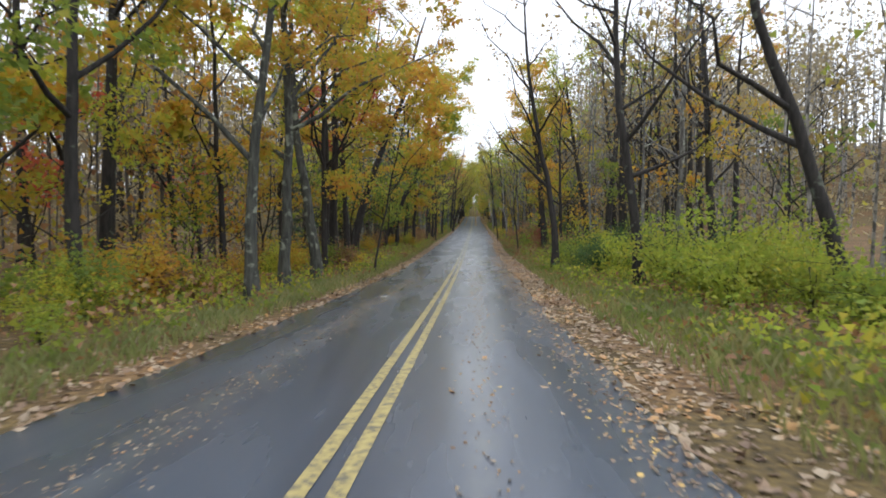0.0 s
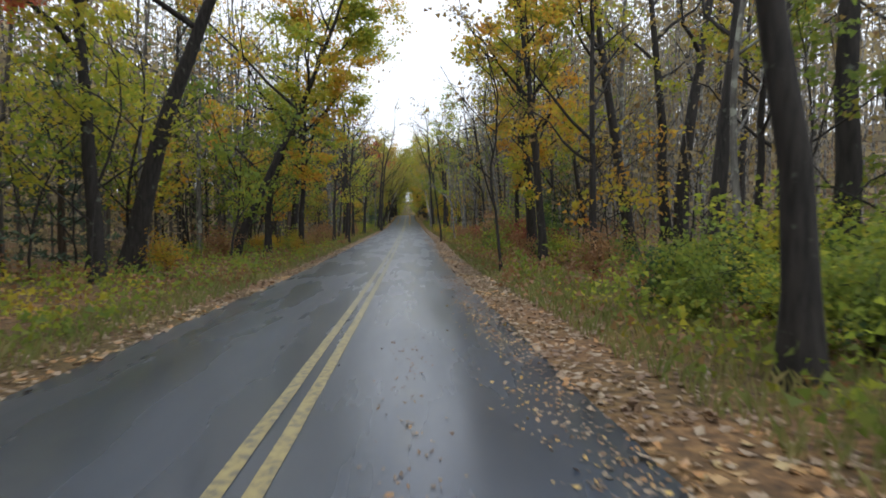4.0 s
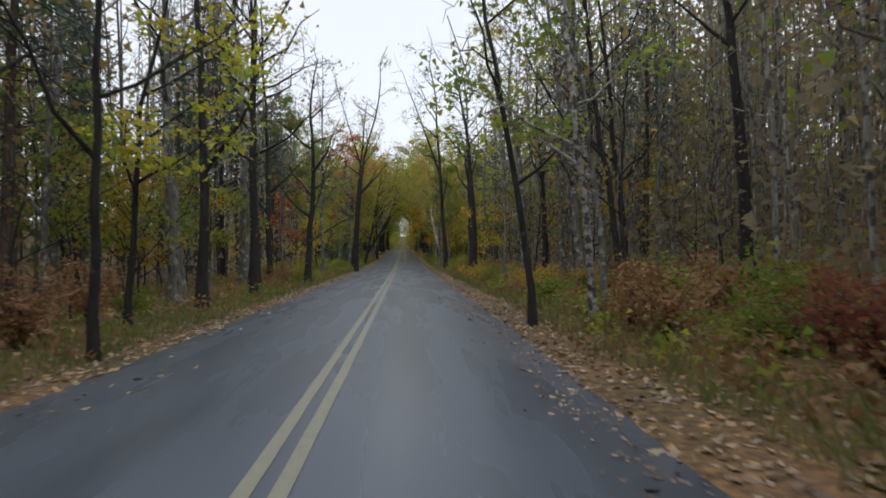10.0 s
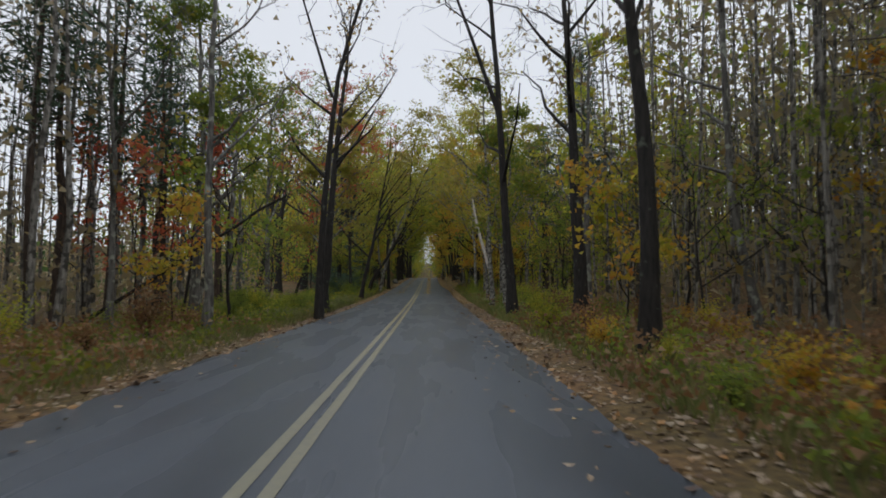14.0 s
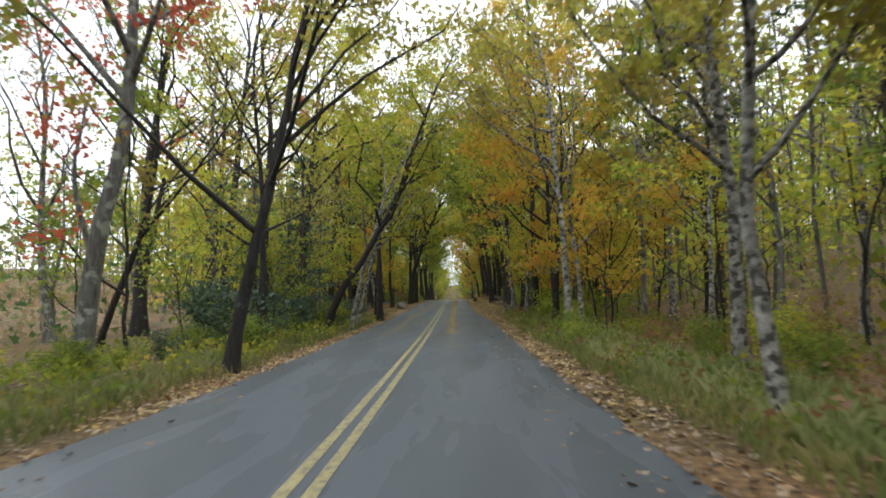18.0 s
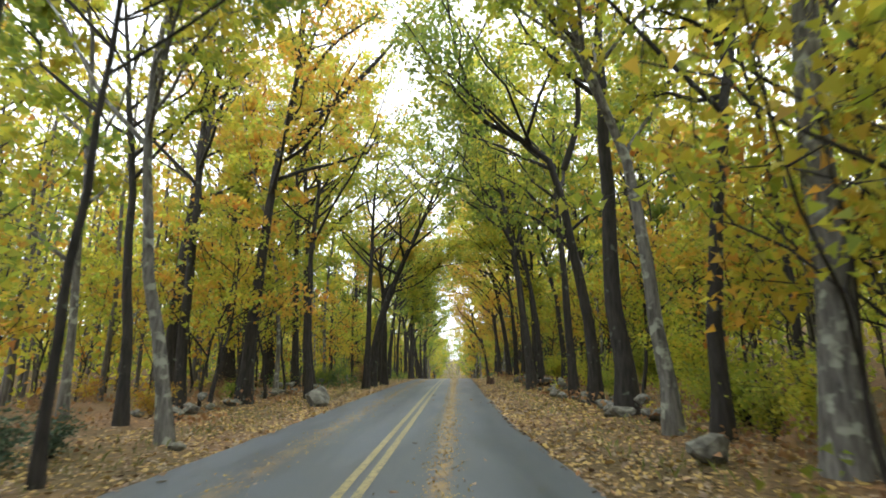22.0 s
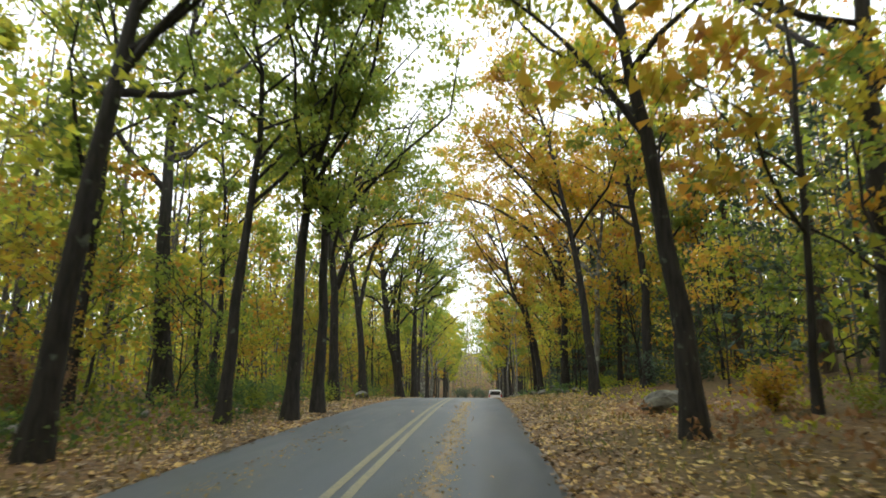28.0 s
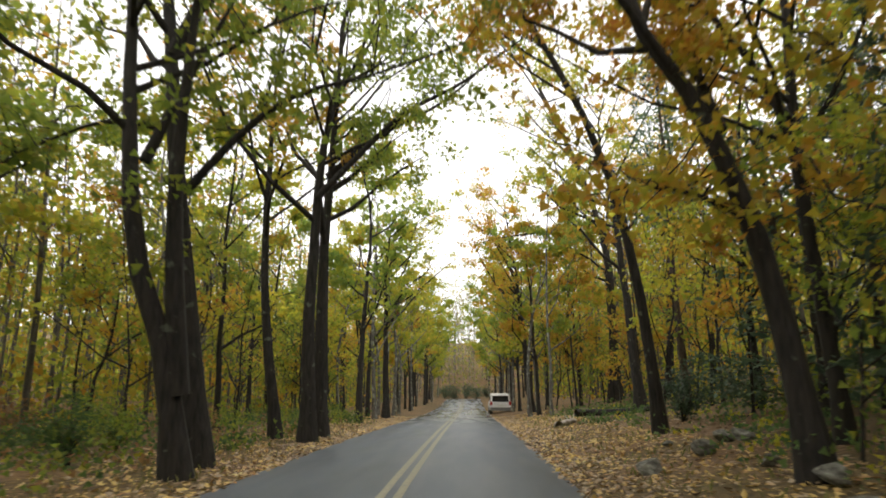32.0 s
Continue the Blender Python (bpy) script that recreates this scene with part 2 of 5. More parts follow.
    l.new(cr.outputs[0], p.inputs["Coat Roughness"])
    bump(n, l, a.outputs[0], p, 0.25, 0.005)
    return m


def paint_material():
    m, n, l, p = material("worn_yellow_paint")
    a = tex_noise(n, l, 14, 5)
    r = ramp(n, [(0.36, (0.11, 0.105, 0.08)), (0.54, (0.34, 0.28, 0.11)), (0.75, (0.42, 0.35, 0.15))])
    l.new(a.outputs[0], r.inputs[0])
    co = n.new("ShaderNodeTexCoord")
    sp = n.new("ShaderNodeSeparateXYZ")
    l.new(co.outputs["Object"], sp.inputs[0])
    along = n.new("ShaderNodeMapRange")
    along.inputs[2].default_value = 250
    l.new(sp.outputs["Y"], along.inputs[0])
    worn = ramp(n, [(0.08, (0, 0, 0)), (0.17, (0.88, 0.88, 0.88)), (0.38, (0.88, 0.88, 0.88)), (0.45, (0.25, 0.25, 0.25)), (0.62, (0.3, 0.3, 0.3)), (0.7, (0.7, 0.7, 0.7))])
    l.new(along.outputs[0], worn.inputs[0])
    mx = n.new("ShaderNodeMix")
    mx.data_type = "RGBA"
    l.new(worn.outputs[0], mx.inputs[0])
    l.new(r.outputs[0], mx.inputs[6])
    mx.inputs[7].default_value = (0.23, 0.23, 0.185, 1)
    l.new(mx.outputs[2], p.inputs["Base Color"])
    p.inputs["Roughness"].default_value = 0.55
    return m


def stone_material():
    m, n, l, p = material("lichen_granite")
    a = tex_noise(n, l, 5, 6)
    r = ramp(n, [(0.3, (0.04, 0.04, 0.034)), (0.55, (0.15, 0.15, 0.13)), (0.72, (0.26, 0.27, 0.23))])
    l.new(a.outputs[0], r.inputs[0])
    l.new(r.outputs[0], p.inputs["Base Color"])
    p.inputs["Roughness"].default_value = 0.9
    bump(n, l, a.outputs[0], p, 0.7, 0.04)
    return m


def plain(name, col, rough, metal=0.0, wear=0.15):
    m, n, l, p = material(name)
    a = tex_noise(n, l, 6, 3)
    r = ramp(n, [(0.3, tuple(c * (1 - wear) for c in col)), (0.7, tuple(min(1, c * (1 + wear)) for c in col))])
    l.new(a.outputs[0], r.inputs[0])
    l.new(r.outputs[0], p.inputs["Base Color"])
    p.inputs["Roughness"].default_value, p.inputs["Metallic"].default_value = rough, metal
    return m


SOIL, ASPHALT, PAINT, STONE = ground_material(), asphalt_material(), paint_material(), stone_material()
ROTTEN = bark_material("rotten_wood", (0.025, 0.016, 0.012), (0.12, 0.07, 0.05))
DEADWOOD = bark_material("bleached_dead_wood", (0.26, 0.23, 0.19), (0.42, 0.39, 0.34))
rng = np.random.default_rng(7)


# ---- mesh helpers ----
def mesh_of(name, verts, faces, mat, smooth=False):
    """A mesh from arrays: faces all have the same number of corners."""
    verts, faces = np.asarray(verts, dtype=np.float32), np.asarray(faces, dtype=np.int32)
    me = bpy.data.meshes.new(name)
    k = faces.shape[1]
    me.vertices.add(len(verts))
    me.vertices.foreach_set("co", verts.ravel())
    me.loops.add(faces.size)
    me.loops.foreach_set("vertex_index", faces.ravel())
    me.polygons.add(len(faces))
    me.polygons.foreach_set("loop_start", np.arange(0, faces.size, k, dtype=np.int32))
    me.polygons.foreach_set("use_smooth", np.full(len(faces), smooth))
    me.update(calc_edges=True)
    me.materials.append(mat)
    return me


def part(name, data, mat, parent, label=""):
    """A mesh, or a bmesh, as one part under a thing."""
    if isinstance(data, bmesh.types.BMesh):
        me = bpy.data.meshes.new(name)
        data.to_mesh(me)
        data.free()
        me.materials.append(mat)
        data = me
    ob = new(name, data)
    ob.parent = parent
    return tagged(ob, label)


class Tubes:
    """Collects tapered round stems and joins them into one mesh."""

    def __init__(self):
        self.v, self.f, self.n = [], [], 0

    def add(self, pts, radii, sides):
        pts = np.asarray(pts, dtype=float)
        d = np.gradient(pts, axis=0)
        d /= np.linalg.norm(d, axis=1)[:, None] + 1e-9
        ref = np.array([1.0, 0.13, 0.07]) if abs(d[0, 0]) < 0.8 else np.array([0.1, 0.2, 1.0])
        u = np.cross(d, ref)
        u /= np.linalg.norm(u, axis=1)[:, None] + 1e-9
        w = np.cross(d, u)
        a = np.arange(sides) * 2 * math.pi / sides
        ring = pts[:, None, :] + np.asarray(radii)[:, None, None] * (np.cos(a)[None, :, None] * u[:, None, :] + np.sin(a)[None, :, None] * w[:, None, :])
        m = len(pts)
        self.v.append(ring.reshape(-1, 3))
        i, j = np.meshgrid(np.arange(m - 1), np.arange(sides), indexing="ij")
        k = (j + 1) % sides
        q = np.stack([i * sides + j, i * sides + k, (i + 1) * sides + k, (i + 1) * sides + j], -1).reshape(-1, 4)
        self.f.append(q + self.n)
        self.n += m * sides

    def mesh(self, name, mat):
        return mesh_of(name, np.concatenate(self.v), np.concatenate(self.f), mat, True)


def leaves_mesh(name, centres, size, mat, r, flat=0.0, long=1.0, wide=1.0, tri=False):
    """Folded four-cornered leaves at the given places; tri: three-cornered ones, for what stays far off."""
    c = np.asarray(centres, dtype=float)
    n = len(c)
    a = r.normal(size=(n, 3))
    a[:, 2] = a[:, 2] * (1 - flat) - 0.25 * (1 - flat)
    a /= np.linalg.norm(a, axis=1)[:, None]
    b = np.cross(a, r.normal(size=(n, 3)) * (1, 1, 1 - flat) + (0, 0, flat * 3))
    b /= np.linalg.norm(b, axis=1)[:, None] + 1e-9
    up = np.cross(a, b)
    s = size * r.uniform(0.6, 1.35, size=(n, 1))
    side = b * s * 0.42 * wide
    if tri:
        v = np.stack([c - a * s * 0.6, c + side * 1.2 + a * s * 0.3, c - side * 1.2 + a * s * 0.3], 1).reshape(-1, 3)
        return mesh_of(name, v, np.arange(3 * n).reshape(-1, 3), mat)
    v = np.stack([c - a * s * 0.6 * long, c + side + up * s * 0.14 * wide, c + a * s * 0.6 * long, c - side + up * s * 0.14 * wide], 1).reshape(-1, 3)
    return mesh_of(name, v, np.arange(4 * n).reshape(-1, 4), mat)


# ---- the ground: one sheet, with the road's banks ----
BANK_Y = [0, 40, 100, 140, 160, 200, 230]
BANK_R = [0.04, 0.05, 0.03, 0.05, 0.10, 0.13, 0.15]
BANK_L = [0.03, 0.03, 0.0, 0.0, 0.02, 0.03, 0.03]


def ground_z(x, y):
    a = max(0.0, abs(x) - 3.2)
    g = np.interp(y, BANK_Y, BANK_R if x > 0 else BANK_L)
    z = road_z(y) + (-0.05 if abs(x) > 2 else -0.12) + float(g) * min(a, 12)
    far = max(0.0, abs(x) - 14)
    if far:
        open_left = x < 0 and 100 < y < 165
        z += min(far, 45) * (float(np.interp(y, (48, 80, 140, 165), (0.05, 0.3, 0.3, 0.2))) if x > 0 else 0.03 if open_left else 0.12)
    if y > 322:
        z += min(14, 0.2 * (y - 322))
    if abs(x) > 3.4:
        z += 0.1 * min(1, a) * noise.noise(Vector((x * 0.35, y * 0.35, 0))) + 0.03 * noise.noise(Vector((x * 2, y * 2, 3)))
    return z


def grid(name, xs, ys, height, mat, smooth=True):
    v = [(x, y, height(x, y)) for y in ys for x in xs]
    w = len(xs)
    f = [(j * w + i, j * w + i + 1, (j + 1) * w + i + 1, (j + 1) * w + i) for j in range(len(ys) - 1) for i in range(w - 1)]
    return new(name, mesh_of(name, v, f, mat, smooth))


near_x = [a * 0.45 for a in range(0, 36)]
far_x = [17, 19, 22, 26, 31, 40, 60, 110, 250, 600, 1500]
xs = sorted({-x for x in near_x + far_x} | set(near_x + far_x))
ys = [-1500, -500, -200, -100, -60] + list(np.arange(-40, 340, 0.9)) + [345, 355, 380, 430, 550, 900, 1800]
tagged(grid("ground", xs, ys, ground_z, SOIL), "forest floor of brown soil and leaf litter", "ground", kind="structure")

EDGE_Y = [0, 14, 24, 50, 72, 113, 143, 157, 168, 190, 210, 224, 300]
EDGE_L = [2.7, 2.7, 2.6, 2.8, 3.0, 2.95, 2.9, 2.75, 2.7, 2.6, 2.7, 2.6, 2.8]
EDGE_R = [2.45, 2.45, 2.55, 2.55, 3.1, 3.15, 3.1, 2.5, 2.45, 2.5, 2.6, 2.6, 2.8]


def edge(side, y):
    e = np.interp(y, EDGE_Y, EDGE_L if side < 0 else EDGE_R)
    return float(e) + 0.07 * noise.noise(Vector((y * 0.8, side * 9, 0))) + 0.04 * noise.noise(Vector((y * 3.1, side * 9, 5)))


v, f = [], []
road_y = list(np.arange(-40, 318, 0.6))
for y in road_y:
    for u in (-1, -0.98, -0.5, 0, 0.5, 0.98, 1):
        x = u * edge(-1 if u < 0 else 1, y)
        v.append((x, y, road_z(y) - 0.012 * x * x / 4 - (0.05 if abs(u) == 1 else 0)))
for j in range(len(road_y) - 1):
    f += [(j * 7 + i, j * 7 + i + 1, j * 7 + i + 8, j * 7 + i + 7) for i in range(6)]
tagged(new("road", mesh_of("road", v, f, ASPHALT, True)), "narrow grey asphalt road, damp, with crumbled edges", "road", kind="structure")
for x0, x1 in ((-0.17, -0.055), (0.055, 0.17)):
    v, f = [], []
    for y in road_y:
        w = 0.008 * noise.noise(Vector((y * 2, x0 * 30, 1)))
        v += [(x0 + w, y, road_z(y) + 0.006), (x1 + w, y, road_z(y) + 0.006)]
    f = [(2 * j, 2 * j + 1, 2 * j + 3, 2 * j + 2) for j in range(len(road_y) - 1)]
    tagged(new("centre_line", mesh_of("centre_line", v, f, PAINT)), "worn yellow painted centre line on the asphalt", "road marking", "double centre line", "structure")

# ---- trees ----
WORDS = {
    "d": "dark-barked", "g": "grey lichen-barked", "b": "pale-barked birch", "p": "straight pine-like", "l": "lichen-spotted dark-barked",
    "y": "with yellow-green autumn leaves", "o": "with orange and gold autumn leaves", "r": "with red autumn leaves",
    "G": "with green leaves turning yellow", "n": "almost bare of leaves", "m": "with thinning green and brown leaves", "e": "with dark green needles",
}


def smooth_path(pts, n):
    """A curve through the points (two rounds of corner cutting), resampled to n points."""
    p = np.asarray(pts, dtype=float)
    for _ in range(2):
        q = [p[0]]
        for a, b in zip(p[:-1], p[1:]):
            q += [a * 0.75 + b * 0.25, a * 0.25 + b * 0.75]
        q.append(p[-1])
        p = np.array(q)
    s = np.concatenate([[0], np.cumsum(np.linalg.norm(np.diff(p, axis=0), axis=1))])
    t = np.linspace(0, s[-1], n)
    return np.stack([np.interp(t, s, p[:, i]) for i in range(3)], 1)


def grow(dia, bends, r, toward=0.0, height=None, limbs=10, first=0.36, spread=1.0, leafy=1300, fine=True, arms=()):
    """A broadleaf tree's trunk with its limbs and twigs, and the places of its leaves. Its foot is at the origin."""
    top = bends[-1] if bends else (r.normal() * 0.3, 4.0)
    h = height or max(top[1] + 3.5, 7.5 + 13 * dia + r.uniform(-1, 2))
    lean = top[0] / max(top[1], 1)
    path = [(0, 0, -0.25), (0, 0, 0.15)]
    wob = 0
    for a, z in bends:
        wob += r.normal() * 0.12
        path.append((a, wob, z))
    z, a = path[-1][2], path[-1][0]
    for k in (0.5, 1.0):
        zz = z + (h - z) * k
        path.append((a + lean * 0.7 * (zz - z) + r.normal() * 0.35, wob + r.normal() * 0.4, zz))
    n = 13
    p = smooth_path(path, n)
    p[1:-1, :2] += r.normal(size=(n - 2, 2)) * 0.025
    s = np.linspace(0, 1, n)
    rad = dia / 2 * (1 - 0.86 * s ** 0.9)
    rad[0] *= 1.5
    rad[1] *= 1.04
    t = Tubes()
    t.add(p, rad, 9 if fine else 7)
    spots = []
    for k in range(limbs):
        q = first + (0.97 - first) * ((k + r.uniform(0, 0.9)) / limbs)
        i = q * (n - 1)
        base = np.array([np.interp(i, np.arange(n), p[:, c]) for c in range(3)])
        br = float(np.interp(i, np.arange(n), rad))
        az = r.uniform(0, 2 * math.pi)
        out = np.array([math.cos(az) + toward * 0.6 * (k % 2), math.sin(az), 0])
        out /= np.linalg.norm(out) + 1e-6
        length = spread * r.uniform(1.4, 3.2) * (1.25 - 0.7 * q) * (0.7 + 0.8 * dia)
        rise = r.uniform(0.35, 1.1)
        m = 5
        u = np.linspace(0, 1, m)[:, None]
        lp = base + out * length * u + np.array([0, 0, 1]) * length * (rise * u + 0.25 * u ** 2)
        lp[1:] += r.normal(size=(m - 1, 3)) * 0.07 * length * u[1:]
        lr = min(br * 0.6, 0.02 + 0.03 * length) * (1 - 0.85 * u[:, 0])
        t.add(lp, lr + 0.006, 5 if fine else 4)
        for _ in range(4 if fine else 3):
            e = r.uniform(0.3, 1)
            b0 = np.array([np.interp(e * (m - 1), np.arange(m), lp[:, c]) for c in range(3)])
            d = out * r.uniform(0.1, 1) + r.normal(size=3) * 0.6 + np.array([0, 0, 0.5])
            d *= length * r.uniform(0.28, 0.5) / (np.linalg.norm(d) + 1e-6)
            sp = b0 + d * np.linspace(0, 1, 4)[:, None]
            sp[1:] += r.normal(size=(3, 3)) * 0.05 * length
            t.add(sp, np.array([0.016, 0.012, 0.008, 0.004]) * (0.7 + dia), 3)
            spots.append(sp[1:])
            for _ in range(5 if leafy < 200 else 2 if fine else 1):
                g0 = sp[r.integers(1, 4)]
                g1 = g0 + d * 0.4 + r.normal(size=3) * 0.22 * length * 0.6
                t.add([g0, g1], [0.008, 0.003], 3)
                spots.append(np.array([(g0 + g1) / 2, g1]))
    for width, way in arms:
        dy = r.normal() * 0.5
        ap = smooth_path([(a, dy * k / len(way) + wob * 0.5, z) for k, (a, z) in enumerate(way)], 10)
        step = ap[-1] - ap[-2]
        ap = np.concatenate([ap, ap[-1:] + step * 1.2, ap[-1:] + step * 2.4 + r.normal(size=3) * 0.1])
        t.add(ap, width / 2 * (1 - 0.85 * np.linspace(0, 1, 12)), 6)
        for k in range(3, 12):
            for _ in range(2):
                d = r.normal(size=3) * 0.7 + (0, 0, 0.45)
                tw = ap[k] + d * np.linspace(0, 1, 4)[:, None] * r.uniform(0.8, 1.6)
                tw[1:] += r.normal(size=(3, 3)) * 0.08
                t.add(tw, [0.018, 0.013, 0.008, 0.004], 3)
                spots.append(tw[1:])
    spots = np.concatenate(spots)
    share = r.uniform(0, 1, len(spots)) ** 2.2 + 0.03
    c = spots[r.choice(len(spots), leafy, p=share / share.sum())] + r.normal(size=(leafy, 3)) * (0.24, 0.24, 0.11)
    return t, c


def tree_label(bark, col):
    return f"{WORDS[bark]} tree {WORDS[col]}"


def tree(x, y, dia, bends, bark, col, arms=()):
    r = np.random.default_rng(int(abs(x) * 977 + y * 131))
    ob = new("tree")
    ob.location = (x, y, ground_z(x, y))
    dense = int({"n": 160, "y": 3000, "o": 2900, "r": 2400, "G": 3000, "m": 2600}[col] * (0.36 if 58 < y < 104 else 0.7 if 104 <= y < 122 else 1.55 if y > 165 else 1.15 if y > 140 else 1))
    dense = int(dense * (1.8 if x < 0 and 26 < y < 62 else 1.7 if x < 0 and 104 <= y < 122 else 1))
    tall, wide = y > 120, 1.75 if y > 120 else 1.6 if x < 0 and 26 < y < 62 else 1.3 if x < 0 and y < 40 else 1.05
    first = 0.42 if dia > 0.4 or y > 140 else 0.26
    near = abs(x) < 8.5 and 8 < y < 226
    dense = int(dense * (1.6 if near else 1.0))
    t, c = grow(dia, bends, r, -math.copysign(1, x) * (2.0 if tall and abs(x) < 8 else 1.2), None, 15 if y > 140 else 13 if tall else 10, first, wide, dense, near, arms)
    part("trunk", t.mesh("trunk", BARK[bark]), BARK[bark], ob)
    part("crown", leaves_mesh("crown", c, 0.15 if y > 140 else 0.14, LEAF[col], r, 0.25, tri=True), LEAF[col], ob)
    return tagged(ob, tree_label(bark, col), "tree", "trees along the road")


tree(-6.11, 10.18, 0.28, ((-0.1, 2.65), (0.01, 5.63),), "d", "G")
tree(-4.33, 13.70, 0.34, ((-0.05, 2.4), (0.1, 5.0),), "l", "o")
tree(7.91, 11.49, 0.32, ((-0.84, 3.08), (-1.89, 5.83),), "d", "n")
tree(-4.56, 16.74, 0.35, ((0.12, 2.6), (0.2, 5.5),), "l", "o")
tree(-4.80, 21.18, 0.44, ((-0.35, 3.0), (-0.8, 6.0),), "l", "o")
tree(-10.04, 17.02, 0.50, ((0.35, 5.05), (0.52, 8.36),), "d", "o")
tree(6.07, 19.07, 0.36, ((-0.36, 3.54), (-0.89, 6.11),), "d", "n")
tree(-15.02, 20.29, 0.50, ((-0.06, 5.66), (-0.09, 9.64),), "d", "G")
tree(8.82, 24.04, 0.35, ((0.24, 8.54),), "g", "n")
tree(-5.37, 24.33, 0.28, ((0.0, 9.0),), "d", "y")
tree(10.54, 24.56, 0.40, ((-0.4, 3.67), (-0.64, 8.65),), "d", "n")
tree(8.62, 31.96, 0.50, ((-0.1, 11.67),), "d", "n")
tree(-19.79, 33.77, 0.50, ((0.08, 12.59),), "d", "G")
tree(14.22, 34.22, 0.49, ((-0.82, 12.23),), "d", "n")
tree(14.46, 36.84, 0.50, ((-0.23, 8.72),), "d", "n")
tree(8.86, 37.03, 0.50, ((0.43, 6.13), (0.84, 9.07),), "d", "n")
tree(17.66, 39.61, 0.50, ((-0.04, 9.72),), "d", "o")
tree(6.57, 39.66, 0.27, ((-0.18, 4.14),), "d", "n")
tree(9.13, 43.30, 0.50, ((-1.48, 9.03),), "d", "y")
tree(6.16, 44.34, 0.15, ((-0.37, 3.29), (-0.61, 6.0),), "d", "n")
tree(6.44, 45.77, 0.22, ((-0.41, 3.52), (-0.81, 5.96),), "d", "y")
tree(6.38, 47.82, 0.50, ((-0.32, 4.58), (-0.71, 7.4),), "d", "n")
tree(-6.66, 47.90, 0.42, ((1.71, 3.99), (3.41, 7.52),), "d", "y")
tree(6.39, 51.74, 0.27, ((-0.07, 4.21),), "d", "o")
tree(18.80, 53.30, 0.50, ((0.38, 14.92),), "d", "o")
tree(18.95, 55.61, 0.46, ((-0.34, 15.8),), "d", "o")
tree(-11.78, 56.06, 0.50, ((-0.19, 9.72),), "d", "n")
tree(-5.85, 57.15, 0.48, ((0.2, 4.14), (0.5, 8.48),), "d", "n")
tree(-3.51, 66.64, 0.16, ((0.02, 2.7), (0.05, 4.32),), "d", "n")
tree(-9.34, 66.68, 0.23, ((0.72, 4.82), (1.71, 9.62),), "d", "n")
tree(-11.50, 68.07, 0.50, ((0.2, 9.97),), "d", "y")
tree(4.58, 69.30, 0.17, ((-0.22, 2.2), (-0.46, 3.53),), "b", "G")
tree(3.51, 70.13, 0.17, ((-0.26, 2.63), (-0.46, 4.04),), "d", "n")
tree(5.43, 71.19, 0.17, ((-0.16, 2.81), (-0.43, 4.51),), "g", "n")
tree(17.52, 76.45, 0.50, ((-0.65, 9.77), (-1.96, 13.75),), "d", "n")
tree(-6.10, 76.68, 0.50, ((-0.4, 5.58),), "g", "n")
tree(12.40, 77.08, 0.50, ((-0.48, 8.32), (-1.6, 14.5),), "d", "n")
tree(-11.79, 80.08, 0.50, ((0.16, 8.59), (0.76, 14.87),), "g", "n")
tree(9.45, 83.77, 0.50, ((-0.34, 5.02), (-1.18, 11.32),), "b", "n")
tree(5.34, 83.82, 0.16, ((-0.07, 4.27),), "g", "n")
tree(10.81, 83.99, 0.35, ((-1.17, 12.67),), "d", "G")
tree(-5.77, 84.77, 0.50, ((-0.16, 12.87),), "d", "n")
tree(-6.56, 86.13, 0.50, ((-0.1, 10.6),), "g", "n")
tree(7.26, 89.27, 0.44, ((-0.12, 3.91), (-0.33, 6.78),), "g", "y")
tree(-9.58, 92.66, 0.40, ((0.06, 9.91),), "d", "n")
tree(-5.01, 101.12, 0.26, ((-0.03, 12.36),), "g", "n")
tree(6.12, 103.84, 0.50, ((-0.3, 8.37),), "d", "n")
tree(-8.24, 108.46, 0.40, ((0.24, 7.46),), "g", "G")
tree(4.55, 111.34, 0.21, ((-0.04, 2.56), (-0.07, 4.33),), "b", "G")
tree(-3.70, 111.89, 0.45, ((0.45, 7.42),), "d", "n")
tree(4.17, 113.20, 0.27, ((-0.17, 3.37), (-0.13, 5.32),), "b", "m")
tree(-4.40, 116.26, 0.28, ((-0.08, 7.21),), "g", "m")
tree(-8.67, 120.72, 0.40, ((-0.04, 8.84),), "g", "G")
tree(-13.48, 126.08, 0.58, ((-0.31, 11.46),), "d", "G")
tree(11.09, 127.70, 0.25, ((0.32, 7.65),), "b", "n")
tree(-9.12, 129.89, 0.23, ((1.71, 4.47), (1.59, 7.33),), "d", "n")
tree(-5.30, 133.05, 0.28, ((-0.16, 5.73),), "d", "m")
tree(9.49, 136.11, 0.29, ((-0.03, 5.24), (-0.31, 9.21),), "b", "m")
tree(-7.06, 138.23, 0.47, ((0.08, 5.65), (0.39, 10.01),), "d", "y")
tree(-12.54, 138.64, 0.66, ((0.05, 5.88), (0.8, 11.53),), "d", "G")
tree(-16.15, 144.99, 0.46, ((1.58, 10.32),), "d", "n")
tree(-7.52, 145.49, 0.60, ((1.07, 11.83),), "d", "y")
tree(-11.71, 145.54, 0.66, ((1.18, 13.95),), "d", "r")
tree(5.52, 145.59, 0.38, ((0.01, 15.36),), "d", "y")
tree(11.14, 155.80, 0.45, ((-0.22, 4.35),), "d", "o")
tree(-20.61, 165.21, 0.66, (), "d", "y")
tree(-9.88, 165.67, 0.59, ((-0.05, 4.98), (0.82, 13.42),), "d", "o")
tree(-10.54, 173.71, 0.66, ((-0.6, 10.66),), "d", "o")
